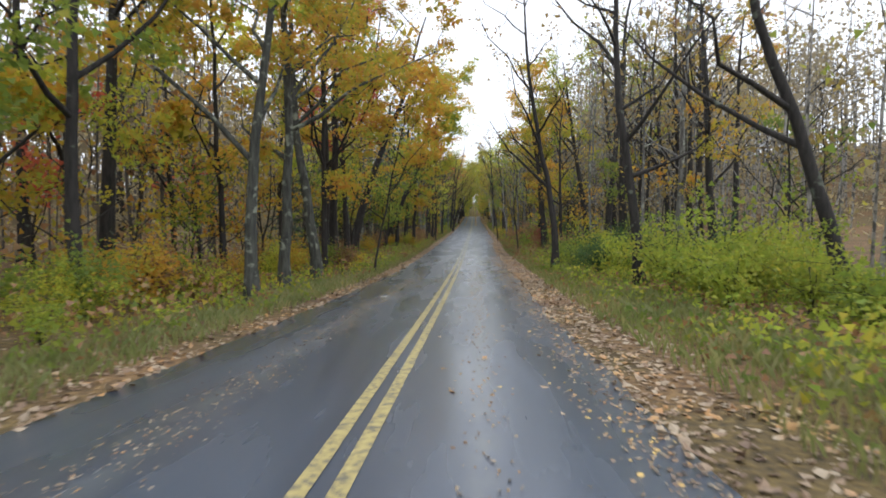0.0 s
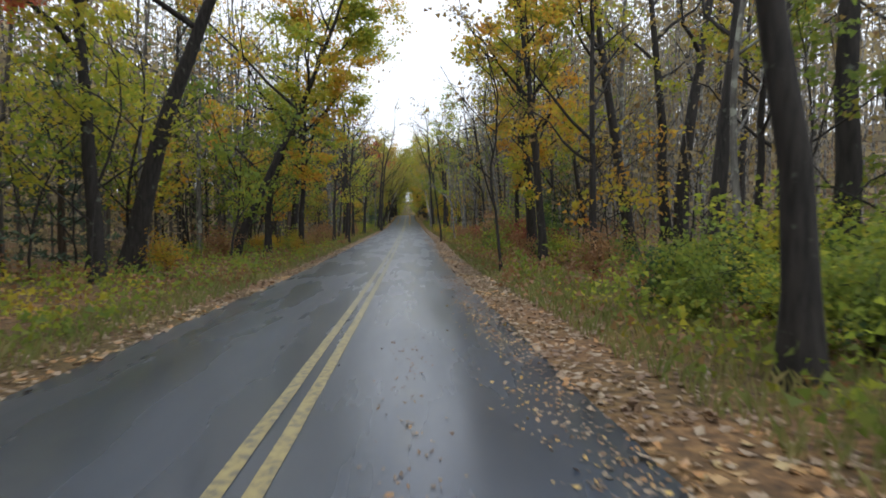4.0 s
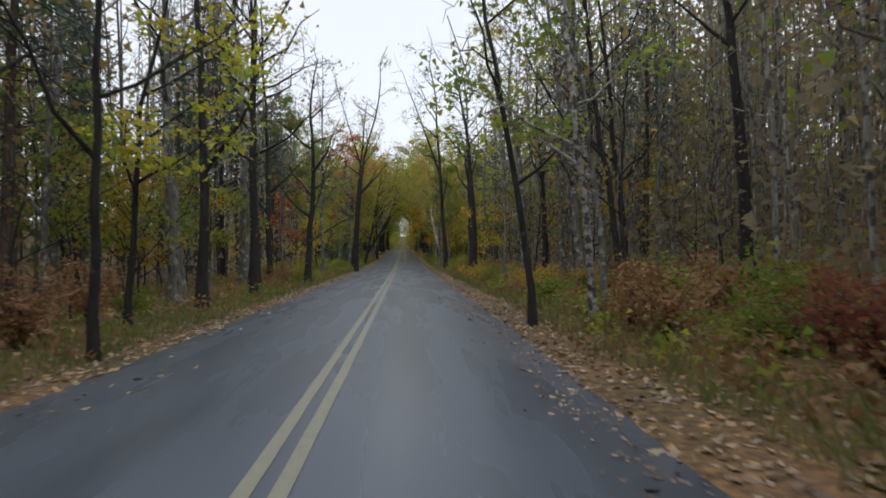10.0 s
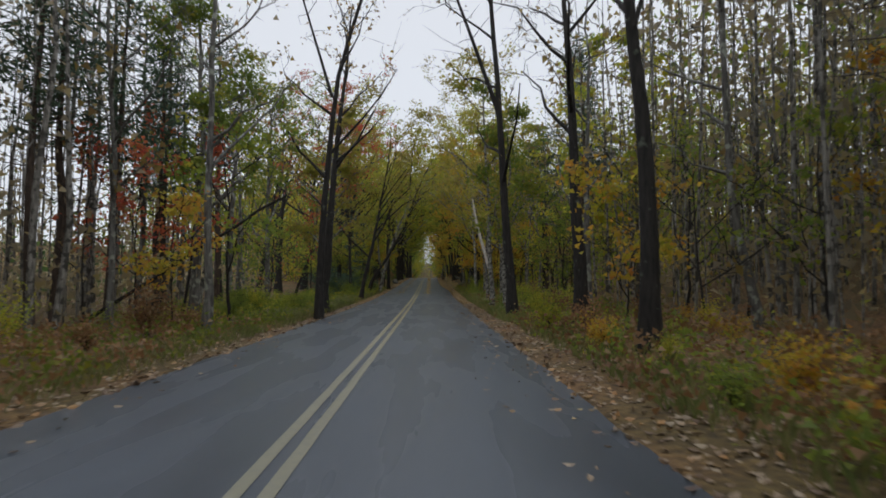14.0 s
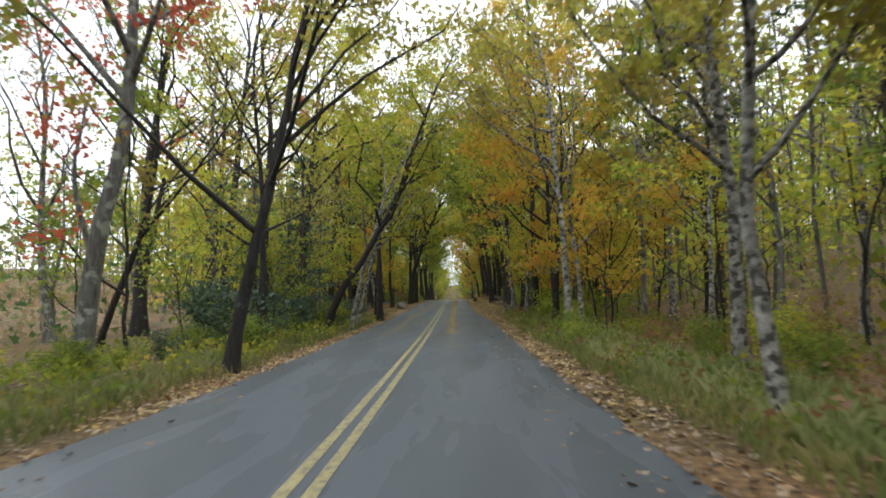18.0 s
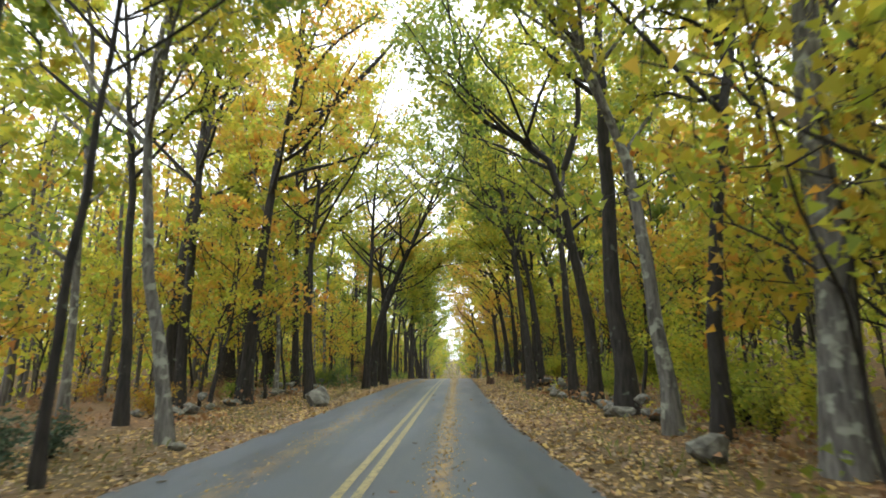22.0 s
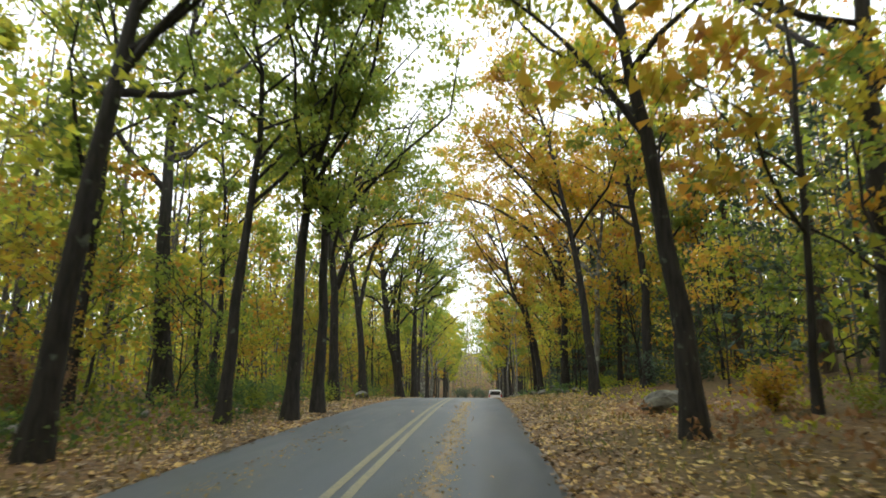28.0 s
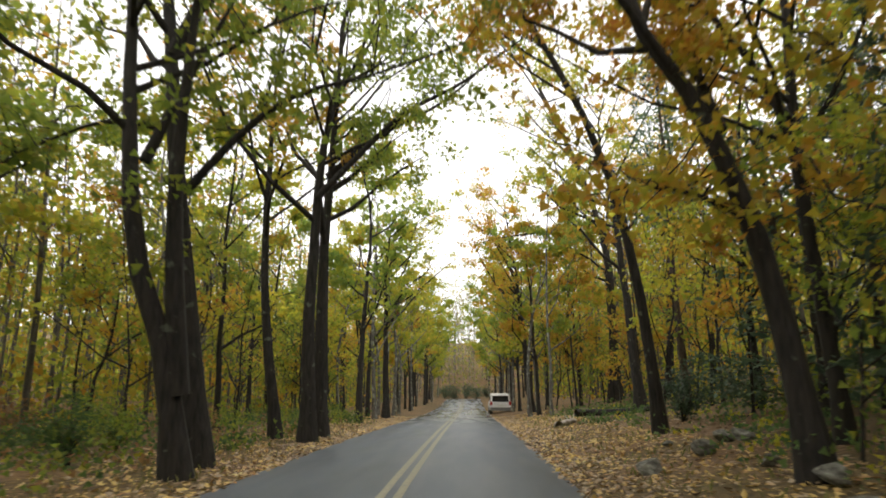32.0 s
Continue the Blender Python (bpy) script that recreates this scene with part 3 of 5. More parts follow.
tree(8.42, 174.95, 0.42, ((-0.52, 9.94),), "d", "y")
tree(11.19, 177.03, 0.42, ((1.04, 9.65), (1.43, 13.95),), "d", "y")
tree(-11.02, 177.04, 0.66, ((-1.41, 14.92),), "d", "y")
tree(-9.89, 177.88, 0.66, ((-0.43, 10.76),), "d", "o")
tree(-4.6, 187.5, 0.34, ((0.2, 6.0),), "d", "G")
tree(9.84, 198.81, 0.66, ((0.26, 7.61),), "d", "o")
tree(-8.93, 205.97, 0.66, ((-0.54, 5.09), (-0.76, 11.41),), "d", "y")
tree(8.99, 226.60, 0.50, ((0.02, 5.6), (0.43, 13.14),), "d", "y")
tree(9.06, 230.42, 0.50, ((-0.08, 6.72),), "d", "y")
tree(8.47, 243.50, 0.50, ((-0.70, 10.74),), "d", "y")
tree(10.89, 257.34, 0.66, (), "d", "y")
tree(-4.60, 257.59, 0.50, ((-0.03, 6.39),), "d", "y")
tree(5.17, 257.78, 0.50, ((-0.24, 3.03),), "d", "o")
tree(-3.60, 174.50, 0.36, ((0.1, 5.0), (0.2, 12.0),), "d", "n")
tree(-3.75, 177.50, 0.55, ((0.25, 3.6), (1.3, 6.2), (3.4, 11.0),), "d", "G")
tree(-3.60, 226.36, 0.43, ((-0.4, 2.23), (-0.88, 3.69), (-1.24, 6.31), (-1.46, 8.01)), "d", "G", ((0.22, ((-1.04, 5.33), (-0.69, 6.63), (0.11, 8.67))), (0.38, ((-0.08, 1.31), (-0.26, 3.38), (-0.31, 4.9), (-0.18, 6.83), (-0.03, 8.44))), (0.18, ((-0.27, 4.74), (0.52, 5.73), (1.5, 6.59), (2.83, 6.87), (3.45, 7.09)))))
tree(-4.68, 234.70, 0.37, ((-0.67, 4.3), (-0.72, 8.36), (-0.71, 10.73)), "d", "o")
tree(-3.60, 234.11, 0.48, ((-0.1, 3.71), (-0.03, 7.22), (0.37, 10.02), (0.72, 11.78)), "d", "G", ((0.24, ((0.02, 7.22), (1.31, 8.67), (2.72, 10.16), (4.35, 10.89), (5.72, 12.0))),))
tree(5.34, 224.43, 0.40, ((-0.1, 2.01), (-0.33, 3.22), (-0.78, 4.77), (-1.24, 5.73), (-1.74, 6.65)), "d", "o", ((0.21, ((-0.67, 4.68), (-0.82, 5.63), (-0.89, 6.62))), (0.1, ((-0.46, 3.38), (-1.1, 3.79), (-1.78, 3.88)))))
tree(9.82, 254.48, 0.59, ((0.46, 7.81), (-0.5, 13.08), (-3.53, 20.78), (-6.48, 26.9)), "d", "o", ((0.28, ((0.14, 11.54), (-3.17, 10.83), (-6.11, 10.5))),))
tree(10.86, 247.08, 0.44, ((0.72, 9.16), (1.19, 13.21)), "d", "o")
tree(-3.40, 201.90, 0.40, ((0.06, 2.6), (0.02, 4.6), (0.3, 7.0)), "d", "G", ((0.13, ((0.22, 6.1), (0.76, 5.6), (1.04, 5.4))),))
tree(-3.40, 204.70, 0.40, ((-0.0, 2.9), (-0.05, 6.2), (-0.44, 8.8)), "d", "G", ((0.17, ((-0.18, 7.2), (-0.74, 7.8), (-1.26, 8.8))),))
tree(-4.65, 211.80, 0.48, ((-0.02, 3.5), (-0.1, 5.0), (-0.45, 7.2), (-0.5, 9.8)), "d", "G", ((0.34, ((-0.05, 4.7), (0.5, 6.2), (1.1, 8.2), (1.6, 10.4))), (0.14, ((0.7, 6.8), (1.9, 7.4), (3.0, 8.6)))))
tree(-4.60, 218.32, 0.45, ((-0.32, 3.83), (-0.49, 5.42), (-0.98, 7.83), (-2.34, 10.64)), "d", "o", ((0.28, ((-0.38, 4.48), (-0.07, 6.79), (0.35, 8.53), (0.99, 9.57), (2.94, 9.8))),))
tree(-3.90, 227.78, 0.49, ((-0.82, 4.76), (-1.38, 8.35), (-2.15, 14.52)), "d", "G", ((0.33, ((-1.31, 8.35), (-0.16, 10.93), (0.94, 13.39), (1.85, 15.43))), (0.16, ((-0.9, 6.52), (-2.71, 7.11), (-4.47, 6.58)))))
tree(-3.79, 236.22, 0.56, ((-0.12, 6.06), (0.11, 10.32)), "d", "G", ((0.23, ((-0.08, 8.77), (1.57, 10.29), (4.01, 11.5), (5.26, 12.76))),))
tree(6.10, 219.50, 0.47, ((0.13, 4.0), (0.02, 5.8), (0.03, 7.5), (-0.8, 9.1), (-1.4, 11.4)), "d", "o", ((0.27, ((-0.06, 5.8), (-0.52, 7.0), (-1.0, 8.5), (-2.27, 9.6), (-3.75, 10.6), (-5.8, 11.3))), (0.29, ((0.02, 7.3), (0.84, 9.1), (1.5, 11.1))), (0.18, ((0.06, 4.7), (-0.52, 5.3), (-0.7, 6.4)))))
tree(6.50, 213.50, 0.34, ((0.26, 2.2), (0.36, 4.5), (0.53, 6.2)), "g", "o")
tree(5.90, 209.90, 0.38, ((-0.25, 3.9), (-0.7, 6.6)), "d", "o")
tree(8.15, 210.74, 0.42, ((0.22, 4.94), (-0.27, 8.4), (-0.55, 12.18)), "d", "o", ((0.21, ((-0.2, 7.51), (0.42, 10.19), (1.3, 12.05))),))
tree(7.00, 226.60, 0.30, ((-0.09, 6.1), (-1.56, 7.95)), "d", "o")
tree(5.72, 231.89, 0.32, ((-0.57, 6.2), (-2.52, 10.69), (-5.33, 15.87)), "d", "o")
tree(-3.80, 149.88, 0.16, ((-0.03, 1.62), (0.16, 3.22), (0.26, 4.82), (0.26, 6.12)), "d", "G")
tree(-4.13, 153.78, 0.29, ((-0.57, 2.99), (-0.88, 5.32), (-1.04, 9.23)), "g", "y")
tree(-6.56, 156.61, 0.29, ((-0.25, 3.33), (-0.45, 7.01), (-1.05, 10.29)), "d", "y")
tree(-7.40, 161.25, 0.38, ((-0.09, 3.91), (0.03, 7.76), (-0.12, 13.11)), "d", "n")
tree(-6.07, 163.18, 0.50, ((0.29, 4.58), (0.68, 8.4), (1.5, 13.27)), "d", "o", ((0.31, ((1.06, 9.07), (2.06, 10.41), (3.74, 12.02), (5.45, 14.17))), (0.23, ((1.17, 11.13), (2.38, 13.5), (3.68, 14.46)))))
tree(5.60, 149.60, 0.52, ((0.13, 2.72), (0.23, 4.52), (0.45, 7.01)), "g", "y", ((0.08, ((0.36, 6.08), (-0.3, 6.61), (-0.9, 6.94))),))
tree(5.55, 152.85, 0.34, ((0.17, 2.8), (0.63, 5.96), (1.01, 7.19), (1.36, 8.61)), "d", "y", ((0.23, ((0.87, 7.05), (0.7, 7.9), (0.64, 9.22))),))
tree(5.10, 153.80, 0.33, ((-0.15, 2.6), (-0.45, 5.3), (-0.85, 7.0), (-1.7, 9.2)), "g", "y")
tree(5.20, 157.10, 0.50, ((-0.16, 3.46), (-0.1, 8.11), (0.17, 13.32)), "d", "y")
tree(5.20, 160.40, 0.40, ((-0.04, 2.2), (-0.42, 4.6), (-0.74, 7.2), (-1.44, 8.25), (-2.94, 8.4)), "d", "G", ((0.24, ((-0.56, 7.2), (0.1, 9.0), (-0.15, 11.35), (-0.44, 13.3))), (0.12, ((-0.4, 4.5), (-1.5, 5.7), (-2.7, 5.9)))))
tree(5.40, 164.60, 0.36, ((-0.15, 4.76), (-0.34, 9.56)), "d", "y")
tree(-4.49, 165.85, 0.33, ((-0.15, 2.02), (-0.21, 4.34), (-0.08, 6.47), (0.07, 8.88)), "d", "y")
tree(-10.17, 172.21, 0.64, ((-0.27, 4.6), (-0.16, 7.98), (-0.81, 13.94)), "d", "o")
tree(-6.86, 172.89, 0.41, ((-0.19, 3.85), (-0.4, 8.71), (-0.49, 13.4)), "d", "y")
tree(-6.38, 173.74, 0.56, ((-0.34, 3.99), (-0.53, 8.71), (-0.93, 13.35)), "d", "y")
tree(5.60, 174.20, 0.32, ((-0.18, 3.94), (-0.82, 7.4), (-1.19, 10.86), (-1.8, 14.5)), "d", "y", ((0.26, ((-1.14, 10.0), (-2.66, 12.4), (-4.0, 14.5))),))
tree(6.85, 174.60, 0.30, ((-0.14, 4.55), (-1.0, 6.8), (-1.36, 9.6), (-1.85, 14.3)), "d", "G", ((0.22, ((-1.36, 9.6), (-2.83, 10.2), (-4.5, 11.1), (-5.9, 11.2))),))
tree(9.79, 174.85, 0.50, ((0.5, 3.9), (1.06, 9.51), (1.51, 14.02)), "d", "y")
tree(10.63, 174.53, 0.48, ((0.54, 4.46), (1.06, 9.26), (1.46, 14.88)), "d", "o")
tree(10.41, 171.93, 0.33, ((0.61, 4.7), (1.24, 8.92)), "d", "y")
tree(-3.39, 180.90, 0.45, ((-0.01, 2.44), (-0.09, 4.39), (-0.17, 6.01), (-0.51, 7.17), (-0.51, 9.04)), "d", "y", ((0.16, ((-0.11, 5.95), (0.75, 6.67), (1.98, 7.12), (3.65, 7.74), (4.81, 7.89))), (0.16, ((-0.05, 5.87), (0.9, 6.04), (2.02, 6.36), (2.92, 7.1), (3.86, 8.04))), (0.07, ((1.11, 5.98), (1.74, 5.75), (2.27, 5.3)))))
tree(-4.34, 185.94, 0.32, ((-0.08, 2.28), (-0.0, 5.47), (0.67, 7.53)), "d", "o")
tree(5.74, 183.51, 0.44, ((0.04, 2.11), (-0.07, 4.76), (-0.17, 6.08)), "d", "y")
tree(6.32, 182.66, 0.39, ((0.01, 2.6), (0.01, 5.03), (0.06, 9.78)), "d", "y")
tree(6.08, 179.60, 0.38, ((-0.03, 1.88), (-0.12, 4.15), (-0.37, 5.87), (-0.78, 7.46)), "d", "y", ((0.12, ((-0.07, 3.97), (-0.3, 4.61), (-0.24, 5.57))),))
tree(7.96, 192.67, 0.66, ((0.28, 5.57), (0.21, 6.87), (-1.38, 10.85), (-2.01, 14.69), (-3.05, 16.9)), "d", "o", ((0.19, ((0.41, 8.91), (-1.53, 8.83), (-4.76, 9.19))), (0.23, ((-0.17, 9.62), (1.84, 12.02), (1.79, 15.68)))))
tree(-6.39, 28.81, 0.38, ((0.02, 2.71), (0.14, 6.16)), "d", "o")
tree(-6.24, 29.50, 0.52, ((0.07, 3.39), (0.14, 6.43)), "d", "n", ((0.1, ((0.14, 4.61), (0.96, 5.7), (2.19, 6.19))),))
tree(-3.54, 25.84, 0.11, ((0.23, 1.56), (0.64, 3.35), (0.85, 4.59)), "d", "o")
tree(-7.41, 38.24, 0.45, ((-0.18, 4.65), (-0.19, 7.7)), "d", "r")
tree(-7.58, 40.47, 0.64, ((1.24, 4.96), (2.67, 8.32), (3.62, 10.55)), "d", "o")
tree(4.48, 26.99, 0.35, ((-0.04, 2.23), (-0.39, 4.17), (-0.74, 5.49)), "d", "n")
tree(11.74, 45.06, 0.66, ((0.16, 3.79), (0.88, 7.89), (1.45, 11.97)), "d", "n")
tree(11.45, 45.81, 0.51, ((-0.39, 6.7), (-1.07, 12.27)), "d", "n")
tree(11.51, 39.40, 0.29, ((-0.05, 7.65), (-0.04, 9.83)), "d", "n")
tree(11.74, 38.74, 0.30, ((0.19, 7.44), (0.3, 9.57)), "d", "y")
tree(11.33, 32.80, 0.35, ((-0.26, 4.99), (-0.83, 7.36)), "d", "n")
tree(11.56, 32.40, 0.39, ((-0.02, 5.65), (-0.15, 7.19)), "d", "n")
tree(11.75, 32.01, 0.37, ((-0.07, 5.53), (-0.08, 7.04)), "g", "n")
tree(11.98, 31.59, 0.39, ((-0.09, 5.4), (-0.03, 6.86)), "d", "n")
tree(5.80, 43.20, 0.34, ((-0.28, 3.51), (-0.55, 6.6), (-0.84, 8.44)), "d", "o")
tree(3.81, 40.22, 0.11, ((-0.19, 1.78), (-0.34, 2.96), (-0.37, 3.2)), "d", "n")
tree(9.14, 48.50, 0.25, ((-0.53, 3.15), (-1.27, 6.59)), "d", "n")
tree(16.86, 65.86, 0.60, ((-0.78, 7.94), (-1.18, 12.36)), "d", "o")
tree(-4.55, 52.48, 0.32, ((0.12, 4.64), (0.29, 7.56)), "d", "y")
tree(-5.85, 50.84, 0.36, ((0.15, 3.17), (1.02, 5.54), (1.87, 6.89)), "d", "o", ((0.1, ((1.28, 4.38), (2.15, 3.77), (2.28, 3.64))),))
tree(7.62, 80.41, 0.37, ((-0.2, 3.69), (-0.78, 7.41), (-1.23, 10.9)), "g", "n")
tree(8.17, 77.77, 0.27, ((-0.19, 2.75), (-0.82, 6.1), (-1.0, 9.01)), "d", "n")
tree(-4.37, 64.31, 0.26, ((0.0, 2.38), (0.04, 4.6), (0.48, 5.51)), "d", "n", ((0.09, ((0.03, 4.51), (-0.26, 5.14), (-0.47, 5.49))), (0.07, ((0.04, 4.07), (0.65, 4.61), (1.0, 5.24)))))
tree(-4.74, 70.41, 0.16, ((0.15, 2.96), (0.52, 5.16)), "d", "y")
tree(-4.42, 73.90, 0.32, ((0.02, 4.19), (-0.22, 9.61)), "d", "n")
tree(-4.44, 79.32, 0.28, ((-0.07, 7.27), (0.07, 11.93)), "d", "n", ((0.12, ((-0.02, 8.43), (0.98, 10.07), (1.91, 11.95))),))
tree(7.99, 65.53, 0.21, ((-0.07, 2.26), (-0.04, 6.02)), "p", "n")
tree(7.16, 62.86, 0.21, ((-0.12, 2.44), (-0.4, 4.89)), "g", "n")
tree(-4.11, 89.02, 0.38, ((0.07, 1.81), (0.27, 4.49), (0.28, 6.69)), "d", "n", ((0.08, ((0.19, 3.41), (0.69, 4.71), (0.89, 5.7))),))
tree(-5.86, 88.27, 0.33, ((-0.11, 3.27), (-0.16, 6.31)), "d", "n")
tree(5.29, 95.61, 0.41, ((0.04, 2.8), (-0.25, 7.14), (-0.48, 9.8)), "d", "n", ((0.1, ((-0.18, 6.26), (0.37, 8.03), (0.22, 9.8))),))
tree(4.35, 107.36, 0.39, ((-0.39, 5.76), (-0.77, 12.4), (-0.9, 15.33)), "d", "n", ((0.2, ((-0.51, 8.05), (-1.92, 12.1), (-2.92, 14.72))),))
tree(-3.06, 107.36, 0.31, ((0.12, 3.81), (0.51, 9.5), (1.5, 12.4), (2.06, 15.33)), "d", "n", ((0.14, ((0.38, 8.64), (-0.49, 11.52), (-1.36, 14.42))),))
tree(9.85, 99.86, 0.27, ((-0.55, 2.57), (-0.75, 8.39), (-0.61, 11.7)), "g", "n")
tree(9.63, 94.34, 0.44, ((-0.11, 4.98), (-0.43, 8.1), (-0.57, 9.1)), "d", "n", ((0.16, ((-0.35, 7.94), (0.25, 8.78), (0.42, 9.11))),))
tree(9.51, 89.79, 0.35, ((-0.18, 2.77), (-0.08, 6.97)), "g", "n")
tree(-4.42, 138.67, 0.36, ((0.58, 1.76), (1.46, 2.75), (2.35, 4.41), (3.17, 5.92), (3.7, 7.38)), "d", "y", ((0.08, ((1.85, 3.63), (2.46, 4.09), (4.01, 4.05))), (0.12, ((3.17, 5.92), (3.81, 6.46), (4.99, 7.0)))))
tree(-3.61, 141.90, 0.21, ((0.48, 2.18), (0.85, 3.78), (1.64, 5.98), (2.05, 6.97)), "b", "y")
tree(-19.25, 162.27, 0.65, ((0.35, 6.39), (0.99, 13.26), (1.15, 20.52)), "d", "y")
tree(-3.20, 147.25, 0.36, ((-0.03, 4.26), (0.04, 7.12)), "d", "y")
tree(5.80, 135.04, 0.22, ((-0.03, 1.55), (-0.13, 3.11), (-0.29, 4.47)), "b", "o", ((0.04, ((-0.18, 2.02), (-0.63, 2.16), (-1.29, 2.14))),))
tree(5.36, 138.35, 0.32, ((0.17, 2.51), (0.35, 4.75)), "d", "o")
tree(5.69, 140.57, 0.32, ((-0.03, 3.0), (-0.14, 4.86)), "d", "o")
tree(4.60, 170.20, 0.44, ((-0.3, 3.6), (-0.75, 7.4), (-1.3, 11.0)), "d", "G", ((0.2, ((-0.6, 6.2), (-0.1, 8.2), (0.5, 10.4))),))
tree(4.62, 119.44, 0.21, ((-0.12, 1.81), (-0.18, 3.06), (-0.12, 4.7)), "b", "m")
tree(5.81, 122.90, 0.26, ((-0.08, 2.46), (-0.26, 4.6), (-0.4, 6.02)), "b", "m", ((0.07, ((-0.25, 4.7), (-0.85, 5.83), (-1.52, 6.01))),))
tree(4.85, 132.60, 0.26, ((-0.04, 2.71), (-0.19, 5.57), (-0.43, 9.11), (-1.01, 11.57)), "b", "m", ((0.09, ((-0.21, 7.32), (-1.34, 7.85), (-2.69, 7.59))),))
tree(8.62, 130.72, 0.17, ((0.28, 4.88), (0.37, 7.52)), "b", "n")
tree(-6.29, 124.87, 0.45, ((-0.02, 1.95), (0.58, 4.63), (0.82, 7.95)), "g", "r", ((0.14, ((0.07, 2.52), (-0.59, 4.31), (-0.42, 5.75))),))
tree(-3.60, 125.55, 0.31, ((0.28, 1.66), (0.74, 3.47), (1.1, 5.6), (1.46, 7.79)), "d", "m")
tree(-14.76, 136.25, 0.40, ((-0.62, 3.52), (-0.62, 10.53)), "g", "n")
tree(-3.54, 139.55, 0.23, ((0.78, 3.43), (1.84, 6.5), (2.63, 7.79)), "b", "n")
tree(-4.70, 194.60, 0.42, ((0.2, 4.0), (0.9, 9.0)), "d", "G", ((0.16, ((0.3, 5.5), (1.6, 7.2), (3.4, 8.2), (5.0, 8.6))),))
tree(5.30, 190.40, 0.46, ((-0.3, 4.0), (-1.3, 9.0)), "d", "o", ((0.16, ((-0.4, 4.6), (-1.8, 6.8), (-3.6, 8.0))),))
tree(5.00, 196.60, 0.40, ((-0.2, 4.0), (-1.0, 9.0)), "d", "y", ((0.15, ((-0.3, 5.0), (-1.6, 7.2), (-3.2, 8.8))),))
tree(-4.60, 200.60, 0.34, ((0.1, 4.0), (0.5, 8.5)), "d", "G")
tree(5.60, 186.80, 0.40, ((-0.2, 5.0), (-0.8, 9.0)), "d", "y")

# ---- the woods behind: copies of some grown trees ----
def pine(r, h, low=0.3, green=0.42, reach=3.6):
    """A conifer with whorls of level branches and tufts of needles."""
    t, spots = Tubes(), []
    n = 8
    p = np.zeros((n, 3))
    p[:, 2] = np.linspace(-0.2, h, n)
    p[1:, :2] += np.cumsum(r.normal(size=(n - 1, 2)) * 0.08, 0)
    t.add(p, 0.2 * (1 - 0.9 * np.linspace(0, 1, n)), 8)
    for z in np.arange(h * low, h * 0.97, 0.75):
        q = z / h
        for az in r.uniform(0, 6.283) + np.arange(5) * 1.257:
            length = (1.05 - q) * reach * r.uniform(0.5, 1.1) + 0.3
            o = np.array([math.cos(az), math.sin(az), 0.12])
            u = np.linspace(0, 1, 4)[:, None]
            lp = np.array([np.interp(z, p[:, 2], p[:, 0]), np.interp(z, p[:, 2], p[:, 1]), z]) + o * length * u
            lp[:, 2] += 0.12 * length * u[:, 0] ** 2
            t.add(lp, 0.022 * (1.1 - u[:, 0]), 3)
            if q > green:
                k = int(8 + 16 * length)
                spots.append(lp[0] + o * length * r.uniform(0.3, 1.05, size=(k, 1)) + r.normal(size=(k, 3)) * (0.28, 0.28, 0.1))
    return t, np.concatenate(spots)


KINDS = []
for k, (bark, col, dia) in enumerate((("d", "y", 0.26), ("d", "o", 0.24), ("g", "n", 0.2), ("d", "G", 0.28), ("g", "n", 0.16), ("g", "y", 0.22), ("d", "r", 0.2), ("b", "y", 0.18), ("g", "n", 0.26), ("g", "n", 0.22), ("d", "o", 0.15), ("g", "G", 0.18))):
    r = np.random.default_rng(50 + k)
    t, c = grow(dia, [(r.normal() * 0.25, 4.5), (r.normal() * 0.6, 8.5)], r, 0, r.uniform(11.5, 15), 9, 0.24, 1.25, 100 if col == "n" else 1700, False)
    KINDS.append((t.mesh("trunk", BARK[bark]), leaves_mesh("crown", c, 0.22, LEAF[col], r, tri=True), tree_label(bark, col), col))
PINES = []
for k in range(3):
    r = np.random.default_rng(80 + k)
    t, c = pine(r, 15 + 2 * k)
    PINES.append((t.mesh("trunk", BARK["p"]), leaves_mesh("crown", c, 0.26, LEAF["e"], r, 0.3, 1.5, 0.35), "tall pine with a dark trunk and level boughs of needles", "e"))


HEMLOCKS = []
for k in range(2):
    r = np.random.default_rng(90 + k)
    t, c = pine(r, 7.5 + 2 * k, 0.05, 0.04, 2.6)
    HEMLOCKS.append((t.mesh("trunk", BARK["p"]), leaves_mesh("crown", c, 0.2, LEAF["e"], r, 0.4, 1.3, 0.6), "dark green evergreen with boughs down to the ground", "e"))


REAR_TREES = {}


def mesh_arrays(me):
    v = np.zeros(3 * len(me.vertices), dtype=np.float32)
    me.vertices.foreach_get("co", v)
    f = np.zeros(len(me.loops), dtype=np.int32)
    me.loops.foreach_get("vertex_index", f)
    return v.reshape(-1, 3), f.reshape(len(me.polygons), -1)


def placed(v, x, y, z, turn, w, h):
    c, s = math.cos(turn), math.sin(turn)
    return np.stack([(v[:, 0] * c - v[:, 1] * s) * w + x, (v[:, 0] * s + v[:, 1] * c) * w + y, v[:, 2] * h + z], 1)


